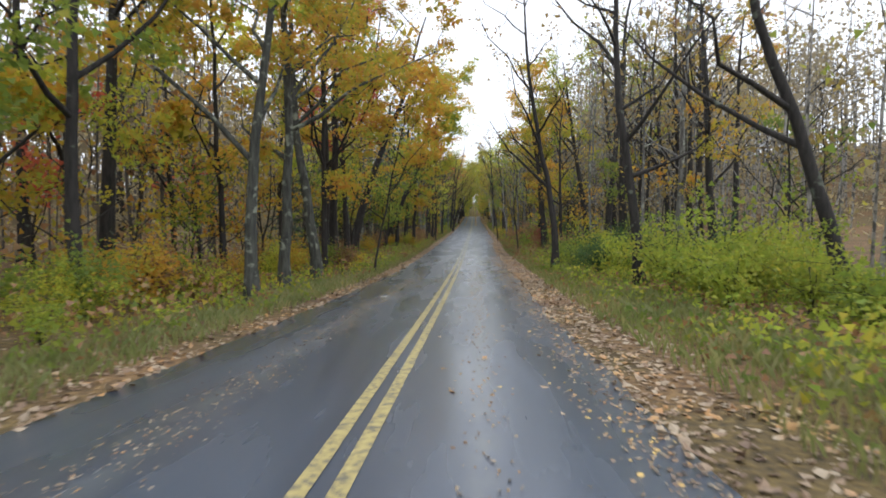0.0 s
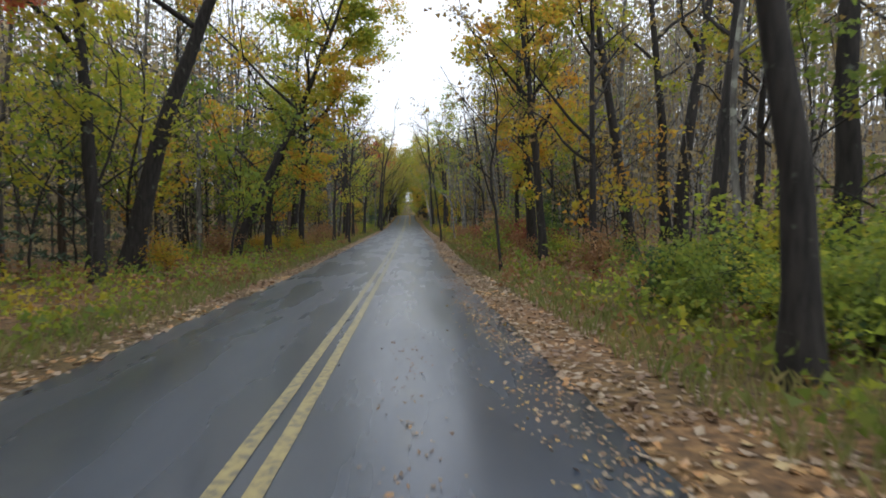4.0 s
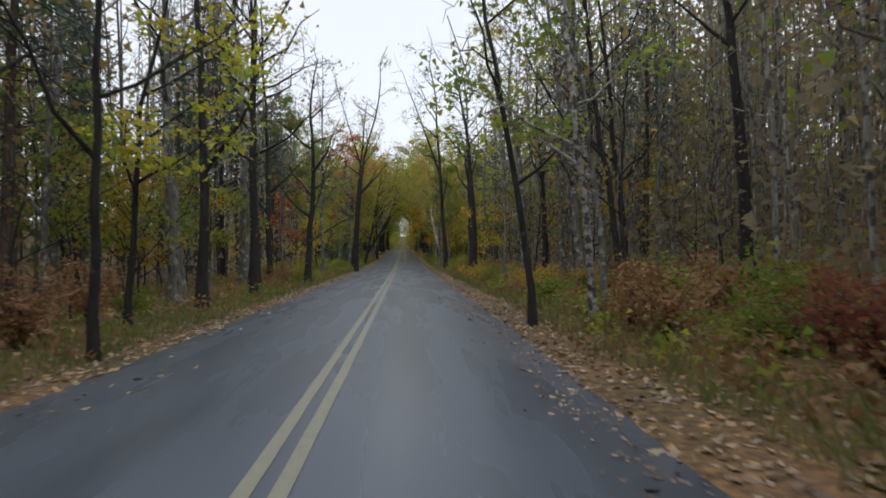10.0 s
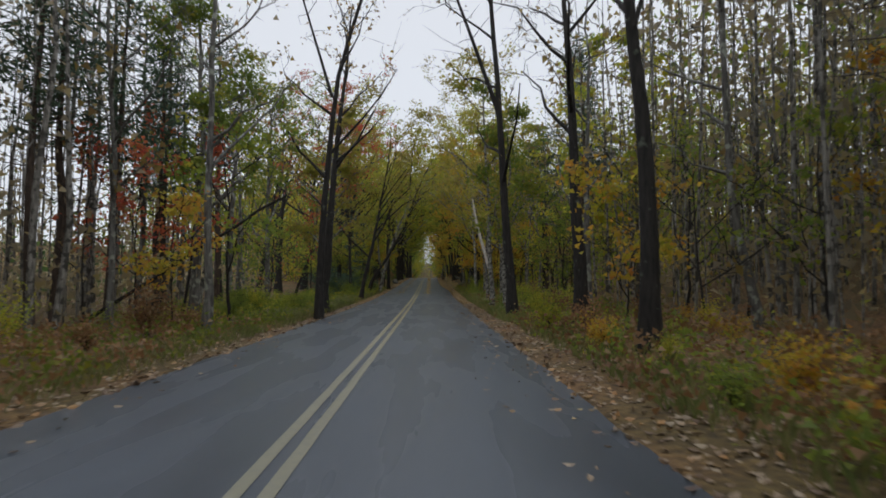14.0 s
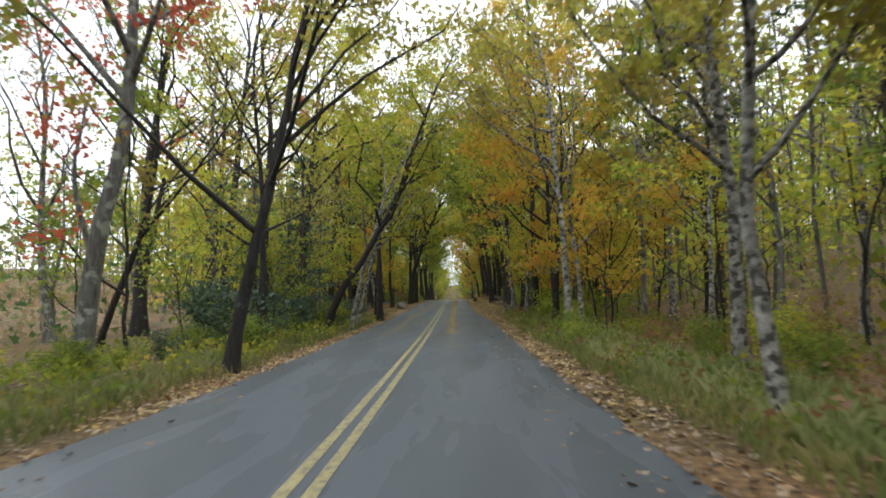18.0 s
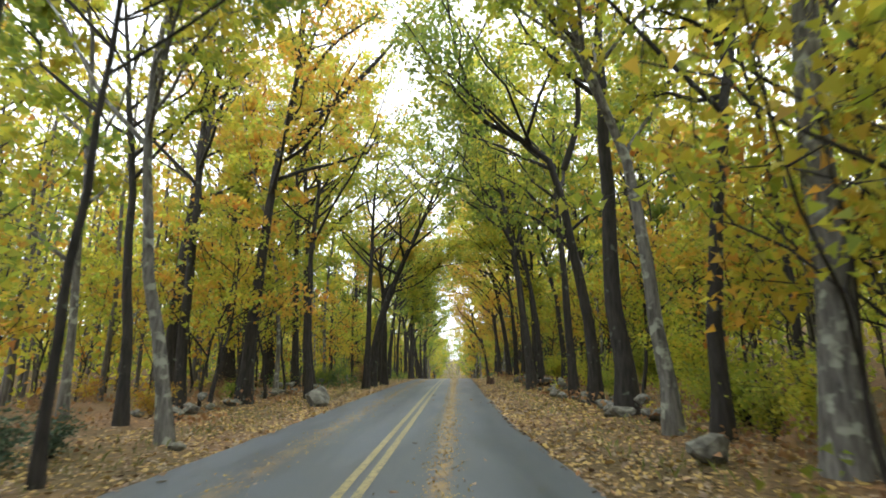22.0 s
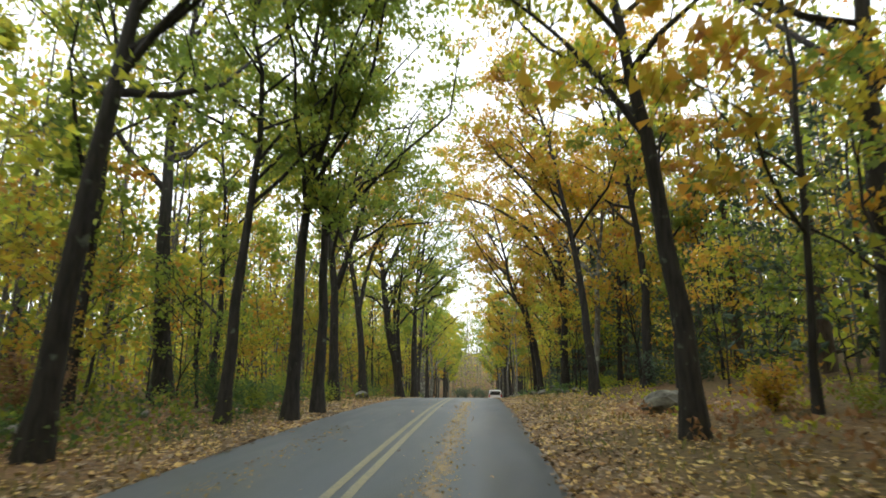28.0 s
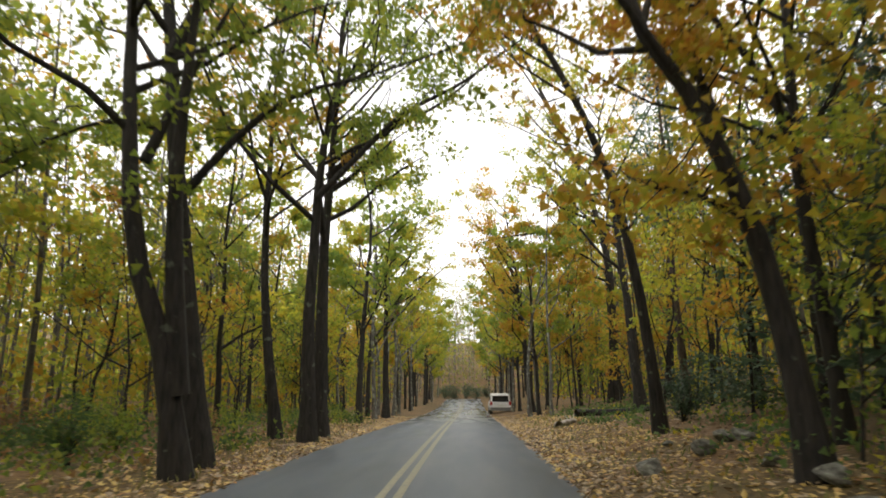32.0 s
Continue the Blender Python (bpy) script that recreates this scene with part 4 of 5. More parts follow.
def stand(kind, x, y, turn, scale):
    if abs(x) > 9.3 or y > 256:
        for nm, me in (("rear_tree_stems", kind[0]), ("rear_tree_crowns", kind[1])):
            v, f = mesh_arrays(me)
            REAR_TREES.setdefault((nm, me.materials[0].name, int(y // 60)), []).append((placed(v, x, y, ground_z(x, y) - 0.05, turn, scale, scale), f, me.materials[0]))
        return None
    ob = new("tree")
    ob.location, ob.rotation_euler, ob.scale = (x, y, ground_z(x, y) - 0.05), (0, 0, turn), (scale, scale, scale)
    for nm, me in (("trunk", kind[0]), ("crown", kind[1])):
        o = new(nm, me)
        o.parent = ob
    return tagged(ob, kind[2], "tree", "trees of the wood")


def mix_at(side, y):
    """Which kinds of tree stand in this stretch of the wood."""
    if y < 35:
        return [0, 1, 3, 1, 5, 10, 0] if side < 0 else [2, 4, 9, 8, 4, 9]
    if y < 60:
        return [3, 2, 8, 5, 2, 9] if side < 0 else [2, 8, 9, 2, 1, 9]
    if y < 104:
        return [8, 2, 8, 2, 4, 9] if side < 0 else [2, 8, 8, 9, 2, 4]
    if y < 130:
        return [2, 4, 8, 6, 9] if side < 0 else [7, 8, 7, 11, 9, 2, 3]
    if y < 150:
        return [2, 11, 8, 5, 4] if side < 0 else [3, 11, 1, 5, 3, 8]
    if y < 190:
        return [0, 5, 3, 0, 1, 5]
    return [0, 3, 11, 3, 5, 1] if side < 0 else [1, 10, 3, 11, 3, 1]


taken = [(o.location.x, o.location.y) for o in scene.objects if o.name.startswith("tree")]
for side in (-1, 1):
    y = -6.0
    while y < 335:
        thin = side < 0 and 108 < y < 150
        for lo, hi in ((6.5, 10.0), (9.5, 15)):
            if thin and lo > 9:
                continue
            x, yy = side * rng.uniform(lo, hi), y + rng.uniform(0, 8.4)
            if y > 250:
                x = side * rng.uniform(lo - 2.4, hi - 4)
            if any(abs(x - a) < 1.3 and abs(yy - b) < 1.3 for a, b in taken):
                continue
            k = mix_at(side, yy)
            kind = KINDS[k[rng.integers(len(k))]]
            if rng.uniform() < (0.3 if side < 0 and 85 < yy < 128 and lo > 10 else 0.1 if lo > 10 else 0.0):
                kind = PINES[rng.integers(3)]
            stand(kind, x, yy, rng.uniform(0, 6.28), rng.uniform(0.85, 1.2))
            taken.append((x, yy))
        y += 8.4 if y < 160 else 6.4 if y < 250 else 5.2
for side, y in ((-1, 104), (-1, 112), (-1, 121), (-1, 98), (-1, 90), (1, 128), (1, 136), (1, 120), (1, 226), (1, 233), (1, 240), (-1, 95), (-1, 101), (-1, 107), (-1, 85), (-1, 110), (-1, 92), (-1, 105), (-1, 115), (-1, 64), (-1, 74), (-1, 82), (1, 86), (1, 97)):
    stand(PINES[rng.integers(3)], side * rng.uniform(9, 14), y, rng.uniform(0, 6.28), rng.uniform(0.8, 1.05))


for k, (x, y, s) in enumerate(((8.6, 222.5, 1.0), (9.6, 226.5, 1.1), (9.2, 218.0, 0.9), (11.6, 210.5, 1.2), (10.4, 214.2, 1.1), (12.2, 205.5, 1.3), (9.0, 231.5, 1.0), (-6.9, 143.8, 1.0), (-8.4, 147.5, 1.0), (-8.0, 140.0, 0.85), (-10.5, 36.0, 0.8), (-9.8, 41.0, 0.7), (11.5, 62.5, 0.8))):
    stand(HEMLOCKS[k % 2], x, y, k * 1.3, s)


STEMS = bark_material("grey_stems", (0.04, 0.037, 0.032), (0.15, 0.14, 0.125))
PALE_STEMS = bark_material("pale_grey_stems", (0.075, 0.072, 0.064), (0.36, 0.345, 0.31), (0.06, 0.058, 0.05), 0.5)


def deep_woods(side, y0, y1, stems, leaves, x0, x1, cols, low=0.4, size=0.36, tall=1.0):
    """The far wood: a crowd of thin stems and leaves, too many to count."""
    r = np.random.default_rng(int(500 + y0 * 3 + side + x0))
    t = Tubes()
    spots = []
    for _ in range(stems):
        x, y = side * r.uniform(x0, x1), r.uniform(y0, y1)
        h = r.uniform(8, 16) * tall
        z = ground_z(x, y)
        lean = r.normal(size=2) * 0.6
        u = np.linspace(0, 1, 5)
        p = np.stack([x + lean[0] * u ** 1.5, y + lean[1] * u ** 1.5, z - 0.2 + h * u], 1)
        p[1:4, :2] += r.normal(size=(3, 2)) * 0.1
        t.add(p, (0.03 + 0.1 * r.uniform() ** 2) * (1 - 0.85 * u), 4)
        for _ in range(6 if x0 < 15 else 2):
            q = r.uniform(0.25, 1)
            b = np.array([np.interp(q, u, p[:, k]) for k in range(3)])
            e = b + r.normal(size=3) * (0.8, 0.8, 0.3) + (0, 0, 0.9)
            t.add([b, (b + e) / 2 + r.normal(size=3) * 0.08, e], [0.03, 0.02, 0.006], 3)
            spots.append(e)
        spots.append(p[3])
    # Past y 320 the paler bark puts distance haze into the stems' colour.
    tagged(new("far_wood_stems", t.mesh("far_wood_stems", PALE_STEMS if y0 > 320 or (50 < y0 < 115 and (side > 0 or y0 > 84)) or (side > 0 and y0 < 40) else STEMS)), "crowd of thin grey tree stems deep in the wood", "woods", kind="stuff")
    spots = np.array(spots)
    for k, col in enumerate(cols):
        n = leaves // len(cols)
        c = spots[r.integers(0, len(spots), n)] + r.normal(size=(n, 3)) * 0.8
        m = int(n * low)
        x, y = side * r.uniform(x0, x1, m), r.uniform(y0, y1, m)
        c[:m] = np.stack([x, y, [ground_z(a, b) for a, b in zip(x, y)] + np.abs(r.normal(size=m)) * 2.6], 1)
        tagged(new("far_wood_leaves", leaves_mesh("far_wood_leaves", c, size, LEAF[col], r, tri=True)), "autumn foliage and undergrowth deep in the wood", "woods", kind="stuff")


for y0 in range(-5, 325, 30):
    for side in (-1, 1):
        cols = "owu" if y0 < 25 and side < 0 else "wkw" if side < 0 and 50 < y0 < 84 else "w" if 20 < y0 < 100 else "mGw" if y0 < 125 else "yyG" if y0 < 200 else "yGo"
        if side < 0 and 100 < y0 < 140:
            deep_woods(side, y0, y0 + 30, 40, 10000, 13, 42, "wkw", 0.92, 0.3)
            continue
        thin, bare, late = side > 0 and y0 < 40, 40 < y0 < 100, y0 >= 135
        if side < 0 and y0 == 145:
            deep_woods(side, 156, 175, 70, 10000, 11, 24, "yoy", 0.3, 0.27, 1.2)
            continue
        near_stems = 150 if bare else 45 if thin else 95 if late else 75
        near_leaves = 1200 if thin else 7000 if bare else 15000 if late else 9000
        deep_woods(side, y0, y0 + 30, near_stems, near_leaves, 9 if bare else 10.5, 22, cols, 0.3 if late else 0.4, 0.27, 1.45 if bare else 1.25 if y0 > 35 else 0.85 if thin else 1.0)
        deep_woods(side, y0, y0 + 30, 230 if bare else 60 if thin else 120, 1500 if thin else 8000 if bare and side > 0 and y0 < 60 else 18000 if bare else 14000, 22, 52, "w" if thin or bare else cols, 0.3, 0.44, 1.35 if bare else 0.75 if thin else 1.1)
deep_woods(1, 66, 118, 150, 15000, 13, 30, "wGw", 0.12, 0.4, 1.8)
for side in (-1, 1):
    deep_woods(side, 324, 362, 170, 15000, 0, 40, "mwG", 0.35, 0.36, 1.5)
for k, y in enumerate(np.arange(247, 322, 5.0)):
    for side in (-1, 1):
        x, yy = side * rng.uniform(4.6, 6.0), y + rng.uniform(0, 4)
        if abs(yy - 270) > 4 or side < 0:
            stand(KINDS[(0, 3, 5, 8, 11)[rng.integers(5)]], x, yy, rng.uniform(0, 6.28), rng.uniform(1.0, 1.3))


for (nm, _, k), things in REAR_TREES.items():
    vs, fs, at = [], [], 0
    for v, f, mat in things:
        vs.append(v)
        fs.append(f + at)
        at += len(v)
    tagged(new(nm, mesh_of(nm, np.concatenate(vs), np.concatenate(fs), things[0][2], nm == "rear_tree_stems")), "trees standing further back in the wood", "woods", kind="stuff")


# ---- saplings under the tall trees ----
SAPLINGS = {}
for k, col in enumerate("yoGrn"):
    SAPLINGS[col] = []
    for j in range(3):
        r = np.random.default_rng(700 + 10 * k + j)
        t, cc = grow(0.07 + 0.02 * j, [(r.normal() * 0.2, 2.0)], r, 0, 3.6 + 1.3 * j, 6, 0.22, 1.05, 90 if col == "n" else 700, False)
        SAPLINGS[col].append((t.mesh("trunk", BARK["d"]), leaves_mesh("crown", cc, 0.14, LEAF[col], r, tri=True), f"thin young understory tree {WORDS[col]}"))


def saplings(side, y0, y1, x0, x1, count, cols):
    for _ in range(count):
        kind = SAPLINGS[cols[rng.integers(len(cols))]][rng.integers(3)]
        x, y, s = side * rng.uniform(x0, x1), rng.uniform(y0, y1), rng.uniform(0.8, 1.3)
        ob = new("sapling")
        ob.location, ob.rotation_euler, ob.scale = (x, y, ground_z(x, y) - 0.03), (0, 0, rng.uniform(0, 6.28)), (s, s, s)
        for nm, me in (("trunk", kind[0]), ("crown", kind[1])):
            o = new(nm, me)
            o.parent = ob
        tagged(ob, kind[2], "young tree", "young trees under the wood")


saplings(-1, 6, 34, 6, 12, 16, "oonGyr")
saplings(-1, 34, 64, 5.5, 12, 20, "GyGyo")
saplings(-1, 64, 104, 6, 12, 16, "nnnno")
saplings(-1, 104, 128, 6, 12, 6, "rGn")
saplings(-1, 128, 155, 5.5, 12, 16, "yGy")
saplings(-1, 152, 200, 6.2, 13, 40, "yooy")
saplings(-1, 200, 262, 6, 13, 40, "oGoy")
saplings(1, 20, 48, 6.5, 13, 14, "nnoGn")
saplings(1, 48, 66, 7.5, 12, 12, "nnGGn")
saplings(-1, 48, 86, 6.8, 13, 30, "GyoGn")
saplings(1, 66, 104, 6.5, 12, 18, "nnnnoG")
saplings(1, 104, 128, 6.5, 12, 14, "GnGny")
saplings(1, 126, 150, 5.5, 11, 18, "oyoy")
saplings(1, 142, 190, 6.2, 12, 54, "yyoy")
saplings(1, 185, 262, 6.2, 12, 46, "oGyoG")


# ---- undergrowth ----
def shrub_kind(seed, h, w, col, count, size):
    r = np.random.default_rng(seed)
    t, spots = Tubes(), []
    for _ in range(11):
        az, out = r.uniform(0, 6.283), r.uniform(0.2, 1) * w / 2
        tip = np.array([math.cos(az) * out, math.sin(az) * out, h * r.uniform(0.55, 1) * (1.1 - 0.35 * out / (w / 2))])
        u = np.linspace(0, 1, 5)[:, None]
        p = tip * np.concatenate([u ** 1.4, u ** 1.4, u ** 0.8], 1) + r.normal(size=(5, 3)) * 0.03
        p[0, 2] = -0.1
        t.add(p, [0.014, 0.012, 0.009, 0.006, 0.003], 3)
        spots.append(p[1:])
        for _ in range(2):
            b = p[r.integers(2, 5)]
            e = b + r.normal(size=3) * (0.22, 0.22, 0.16) * w
            t.add([b, e], [0.005, 0.002], 3)
            spots.append(np.array([e, (b + e) / 2]))
    spots = np.concatenate(spots)
    c = spots[r.integers(0, len(spots), count)] + r.normal(size=(count, 3)) * (0.13, 0.13, 0.1)
    c[:, 2] = np.abs(c[:, 2])
    return t.mesh("branchwork", BARK["d"]), leaves_mesh("foliage", c, size, LEAF[col], r, tri=True)


SHRUBS = {}
for k, (col, word) in enumerate((("s", "bright yellow-green"), ("G", "green"), ("R", "dark red"), ("u", "rusty brown"), ("o", "orange and gold"), ("e", "dark evergreen"), ("y", "yellow-green"), ("k", "deep green"))):
    SHRUBS[col] = [(*shrub_kind(200 + 10 * k + j, (1.5, 0.9, 1.2)[j], (1.7, 1.4, 1.1)[j], col, (1700, 1000, 1100)[j], 0.068), f"{word} leafy shrub on the roadside bank") for j in range(3)]


REAR = {}


def shrub(col, x, y, scale=1.0):
    j = rng.integers(3)
    kind = SHRUBS[col][j]
    if abs(x) > 7.2 and scale < 1.3:
        a, w = rng.uniform(0, 6.28), scale * rng.uniform(0.85, 1.2)
        v = placed(mesh_arrays(kind[1])[0].reshape(-1, 9)[::2].reshape(-1, 3), x, y, ground_z(x, y), a, w, scale)
        REAR.setdefault((col, int(y // 50)), []).append(v)
        return None
    ob = new("shrub")
    ob.location, ob.rotation_euler, ob.scale = (x, y, ground_z(x, y)), (0, 0, rng.uniform(0, 6.28)), (scale * rng.uniform(0.85, 1.2),) * 2 + (scale,)
    for nm, me in (("branchwork", kind[0]), ("foliage", kind[1])):
        o = new(nm, me)
        o.parent = ob
    return tagged(ob, kind[2], "shrub", "roadside shrubs")


def thicket(side, y0, y1, x0, x1, count, cols, lo=0.6, hi=1.2):
    for _ in range(count):
        shrub(cols[rng.integers(len(cols))], side * rng.uniform(x0, x1), rng.uniform(y0, y1), rng.uniform(lo, hi))


thicket(-1, 2, 32, 4.8, 9, 40, "uoGuyoso", 0.6, 1.25)
thicket(-1, 32, 62, 4.4, 9, 26, "Gyuoue", 0.5, 1.0)
thicket(-1, 62, 104, 4.2, 9, 26, "uyGu", 0.4, 0.9)
thicket(-1, 104, 128, 4.2, 9, 22, "GGsy", 0.5, 1.0)
thicket(-1, 126, 152, 4.3, 9, 24, "GeGye", 0.6, 1.2)
thicket(-1, 132, 150, 6.0, 9, 8, "e", 1.4, 2.2)
thicket(-1, 152, 196, 6.5, 12, 26, "uyoGu", 0.4, 0.9)
thicket(-1, 176, 250, 4.9, 7.1, 30, "kGukG", 0.5, 0.95)
thicket(-1, 190, 250, 7.0, 12, 40, "GkuyG", 0.6, 1.2)
thicket(1, 2, 17, 5.2, 10, 16, "sGGs", 0.7, 1.1)
thicket(1, 9, 20, 5.6, 11, 22, "sssys", 1.0, 1.7)
thicket(1, 20, 32, 5.6, 10, 16, "kGsyGk", 0.6, 1.5)
thicket(1, 18, 32, 4.8, 7, 9, "kG", 0.8, 1.4)
thicket(1, 27, 36, 5.0, 9, 10, "GsyG", 0.6, 1.2)
thicket(1, 36, 47, 6.2, 10, 14, "GsyuG", 0.5, 1.0)
thicket(1, 46, 52, 5.0, 7.5, 8, "RuGR", 0.7, 1.3)
thicket(1, 51, 60, 5.2, 8.5, 14, "kGsGu", 0.8, 1.5)
thicket(1, 54, 66, 5.8, 9, 16, "kGkGu", 1.0, 1.9)
thicket(1, 60, 76, 4.6, 8.5, 18, "uGuyR", 0.6, 1.2)
thicket(1, 76, 104, 4.3, 9, 24, "uuGyo", 0.4, 0.9)
thicket(1, 104, 128, 5.2, 9, 18, "GuyG", 0.4, 0.8)
thicket(1, 124, 142, 4.4, 9, 20, "GyuG", 0.5, 1.0)
thicket(1, 142, 180, 6.0, 11, 26, "yys", 0.7, 1.5)
thicket(1, 175, 200, 6.0, 11, 12, "oyG", 0.5, 1.0)
thicket(1, 200, 245, 7.0, 12, 16, "eoGe", 0.6, 1.3)
for x, y, k in ((-3.2, 319.5, 1.7), (-1.5, 318.8, 1.9), (0.4, 319.2, 2.1), (2.2, 318.9, 1.9), (3.9, 319.6, 1.6)):
    shrub("e", x, y, k)
shrub("s", 7.1, 214.0, 0.75)
for (col, k), vs in REAR.items():
    v = np.concatenate(vs)
    tagged(new("rear_thicket", mesh_of("rear_thicket", v, np.arange(len(v)).reshape(-1, 3), LEAF[col])), "leafy thicket further back on the bank", "thicket", kind="stuff")


def verge_x(side, y, lo, hi, r):
    return side * (edge(side, y) + r.uniform(lo, hi))


def scatter_leaves(name, y0, y1, count, lo, hi, seed, size=0.085, mat=LITTER):
    """Fallen leaves lying along both edges of the road."""
    r = np.random.default_rng(seed)
    c = []
    for _ in range(count):
        y, side = r.uniform(y0, y1), 1 if r.uniform() < 0.55 else -1
        x = verge_x(side, y, lo, hi, r)
        lift = road_z(y) - 0.012 * x * x / 4 if abs(x) < edge(side, y) else max(ground_z(x, y), road_z(y) - 0.09)
        c.append((x, y, lift + r.uniform(0.012, 0.035)))
    tagged(new(name, leaves_mesh(name, c, size, mat, r, 0.8)), "dry brown and tan fallen leaves along the road's edge", "leaves", kind="stuff")


for k, y in enumerate(range(0, 260, 20)):
    scatter_leaves("leaf_litter", y, y + 20, 3800 if y < 60 or y > 140 else 2600, -0.15, 1.3, 900 + k, 0.082)
    scatter_leaves("leaf_litter", y, y + 20, 1800 if y < 140 else 2600, 1.0, 5.0, 940 + k, 0.085)
    if y >= 120:
        scatter_leaves("leaf_litter", y, y + 20, 4600, -0.05, 3.2, 980 + k, 0.085, GOLD_LITTER)


def undergrowth(side, y0, y1, count, col, lo, hi, h, seed):
    """Low leafy plants and seedlings that cover the bank."""
    r = np.random.default_rng(seed)
    k = count // 14
    y = r.uniform(y0, y1, k)
    x = np.array([verge_x(side, b, lo, hi, r) for b in y])
    z = np.array([ground_z(a, b) for a, b in zip(x, y)])
    top = h * r.uniform(0.3, 1.2, k)
    i = r.integers(0, k, count)
    q = r.uniform(0.1, 1, count)
    c = np.stack([x[i] + r.normal(size=count) * 0.16, y[i] + r.normal(size=count) * 0.16, z[i] + top[i] * q], 1)
    tagged(new("undergrowth", leaves_mesh("undergrowth", c, 0.1, LEAF[col], r, tri=True)), "low leafy plants covering the roadside bank", "undergrowth", kind="stuff")


for k, (side, y0, y1, n, col, lo, hi, h) in enumerate((
        (-1, 0, 35, 4500, "y", 1.2, 7, 0.6), (-1, 0, 35, 4500, "G", 0.6, 6, 0.5), (-1, 0, 35, 3500, "u", 0.8, 7, 0.7), (-1, 35, 62, 5000, "G", 0.7, 6, 0.6), (-1, 35, 62, 4000, "u", 0.6, 6, 0.5),
        (-1, 62, 104, 5000, "u", 0.6, 6, 0.5), (-1, 62, 104, 5000, "G", 0.6, 6, 0.5), (-1, 104, 150, 8000, "G", 0.6, 6, 0.6), (-1, 104, 150, 4000, "y", 0.7, 6, 0.5), (-1, 150, 245, 6000, "u", 1.8, 9, 0.45), (-1, 172, 250, 9000, "k", 1.6, 7, 0.7), (-1, 185, 250, 6000, "G", 1.5, 7, 0.8),
        (1, 0, 35, 7000, "G", 1.2, 7, 0.6), (1, 0, 35, 5000, "s", 1.5, 8, 0.7), (1, 0, 35, 3000, "u", 1.0, 6, 0.4), (1, 35, 65, 7000, "u", 0.9, 6, 0.6), (1, 35, 65, 5000, "G", 1.2, 7, 0.8),
        (1, 65, 104, 7000, "u", 0.7, 6, 0.6), (1, 65, 104, 5000, "G", 0.8, 6, 0.6), (1, 104, 148, 8000, "G", 0.8, 6, 0.6), (1, 104, 148, 5000, "u", 0.8, 6, 0.6), (1, 150, 245, 4000, "y", 2.8, 9, 0.4), (1, 150, 200, 5000, "u", 2.0, 7, 0.45), (1, 214, 250, 4000, "k", 2.4, 7, 0.5))):
    undergrowth(side, y0, y1, n, col, lo, hi, h, 1200 + k)


def road_debris(y0, y1, x, spread, count, size, seed, mat=LITTER):
    """Leaves and twigs that lie on the asphalt between the wheel tracks."""
    r = np.random.default_rng(seed)
    y = r.uniform(y0, y1, count)
    xx = x + r.normal(size=count) * spread
    c = np.stack([xx, y, [road_z(b) for b in y] - 0.003 * xx ** 2 + 0.012], 1)
    tagged(new("road_leaves", leaves_mesh("road_leaves", c, size, mat, r, 0.9)), "scattered leaves and crumbs lying on the asphalt", "leaves", kind="stuff")


road_debris(1, 30, 0.95, 0.14, 700, 0.032, 1)
road_debris(4, 22, 1.1, 0.4, 40, 0.07, 2)
road_debris(0, 22, -1.45, 0.2, 2200, 0.024, 3)
road_debris(0, 40, 2.2, 0.2, 3400, 0.04, 4)
road_debris(0, 34, 2.1, 0.24, 400, 0.04, 11, GOLD_LITTER)
road_debris(36, 76, 2.55, 0.18, 1500, 0.045, 12)
road_debris(60, 145, 2.6, 0.3, 500, 0.075, 5)
road_debris(60, 145, -2.5, 0.3, 300, 0.075, 6)
road_debris(136, 212, 0.98, 0.15, 6500, 0.035, 7, GOLD_LITTER)
road_debris(136, 200, -1.5, 0.2, 3000, 0.035, 8, GOLD_LITTER)
road_debris(140, 215, 0, 1.6, 160, 0.09, 9)


def grass(name, side, y0, y1, count, lo, hi, seed, h=0.35, mat=GRASS):
    r = np.random.default_rng(seed)
    y = r.uniform(y0, y1, count)
    x = np.array([verge_x(side, b, lo, hi, r) for b in y])
    z = np.array([ground_z(a, b) for a, b in zip(x, y)])
    hh = h * r.uniform(0.4, 1.3, count)
    d = r.normal(size=(count, 2)) * 0.3 * hh[:, None]
    w = r.normal(size=(count, 2))
    w *= 0.006 / np.linalg.norm(w, axis=1)[:, None]
    zero = np.zeros(count)
    b0 = np.stack([x - w[:, 0], y - w[:, 1], z - 0.02], 1)
    b1 = np.stack([x + w[:, 0], y + w[:, 1], z - 0.02], 1)
    m1 = np.stack([x + w[:, 0] * 0.8 + d[:, 0] * 0.35, y + w[:, 1] * 0.8 + d[:, 1] * 0.35, z + hh * 0.65], 1)
    tip = np.stack([x + d[:, 0], y + d[:, 1], z + hh], 1)
    v = np.stack([b0, b1, m1, tip], 1).reshape(-1, 3)
    tagged(new(name, mesh_of(name, v, np.arange(4 * count).reshape(-1, 4), mat)), "long grass gone partly dry on the verge", "grass", kind="stuff")


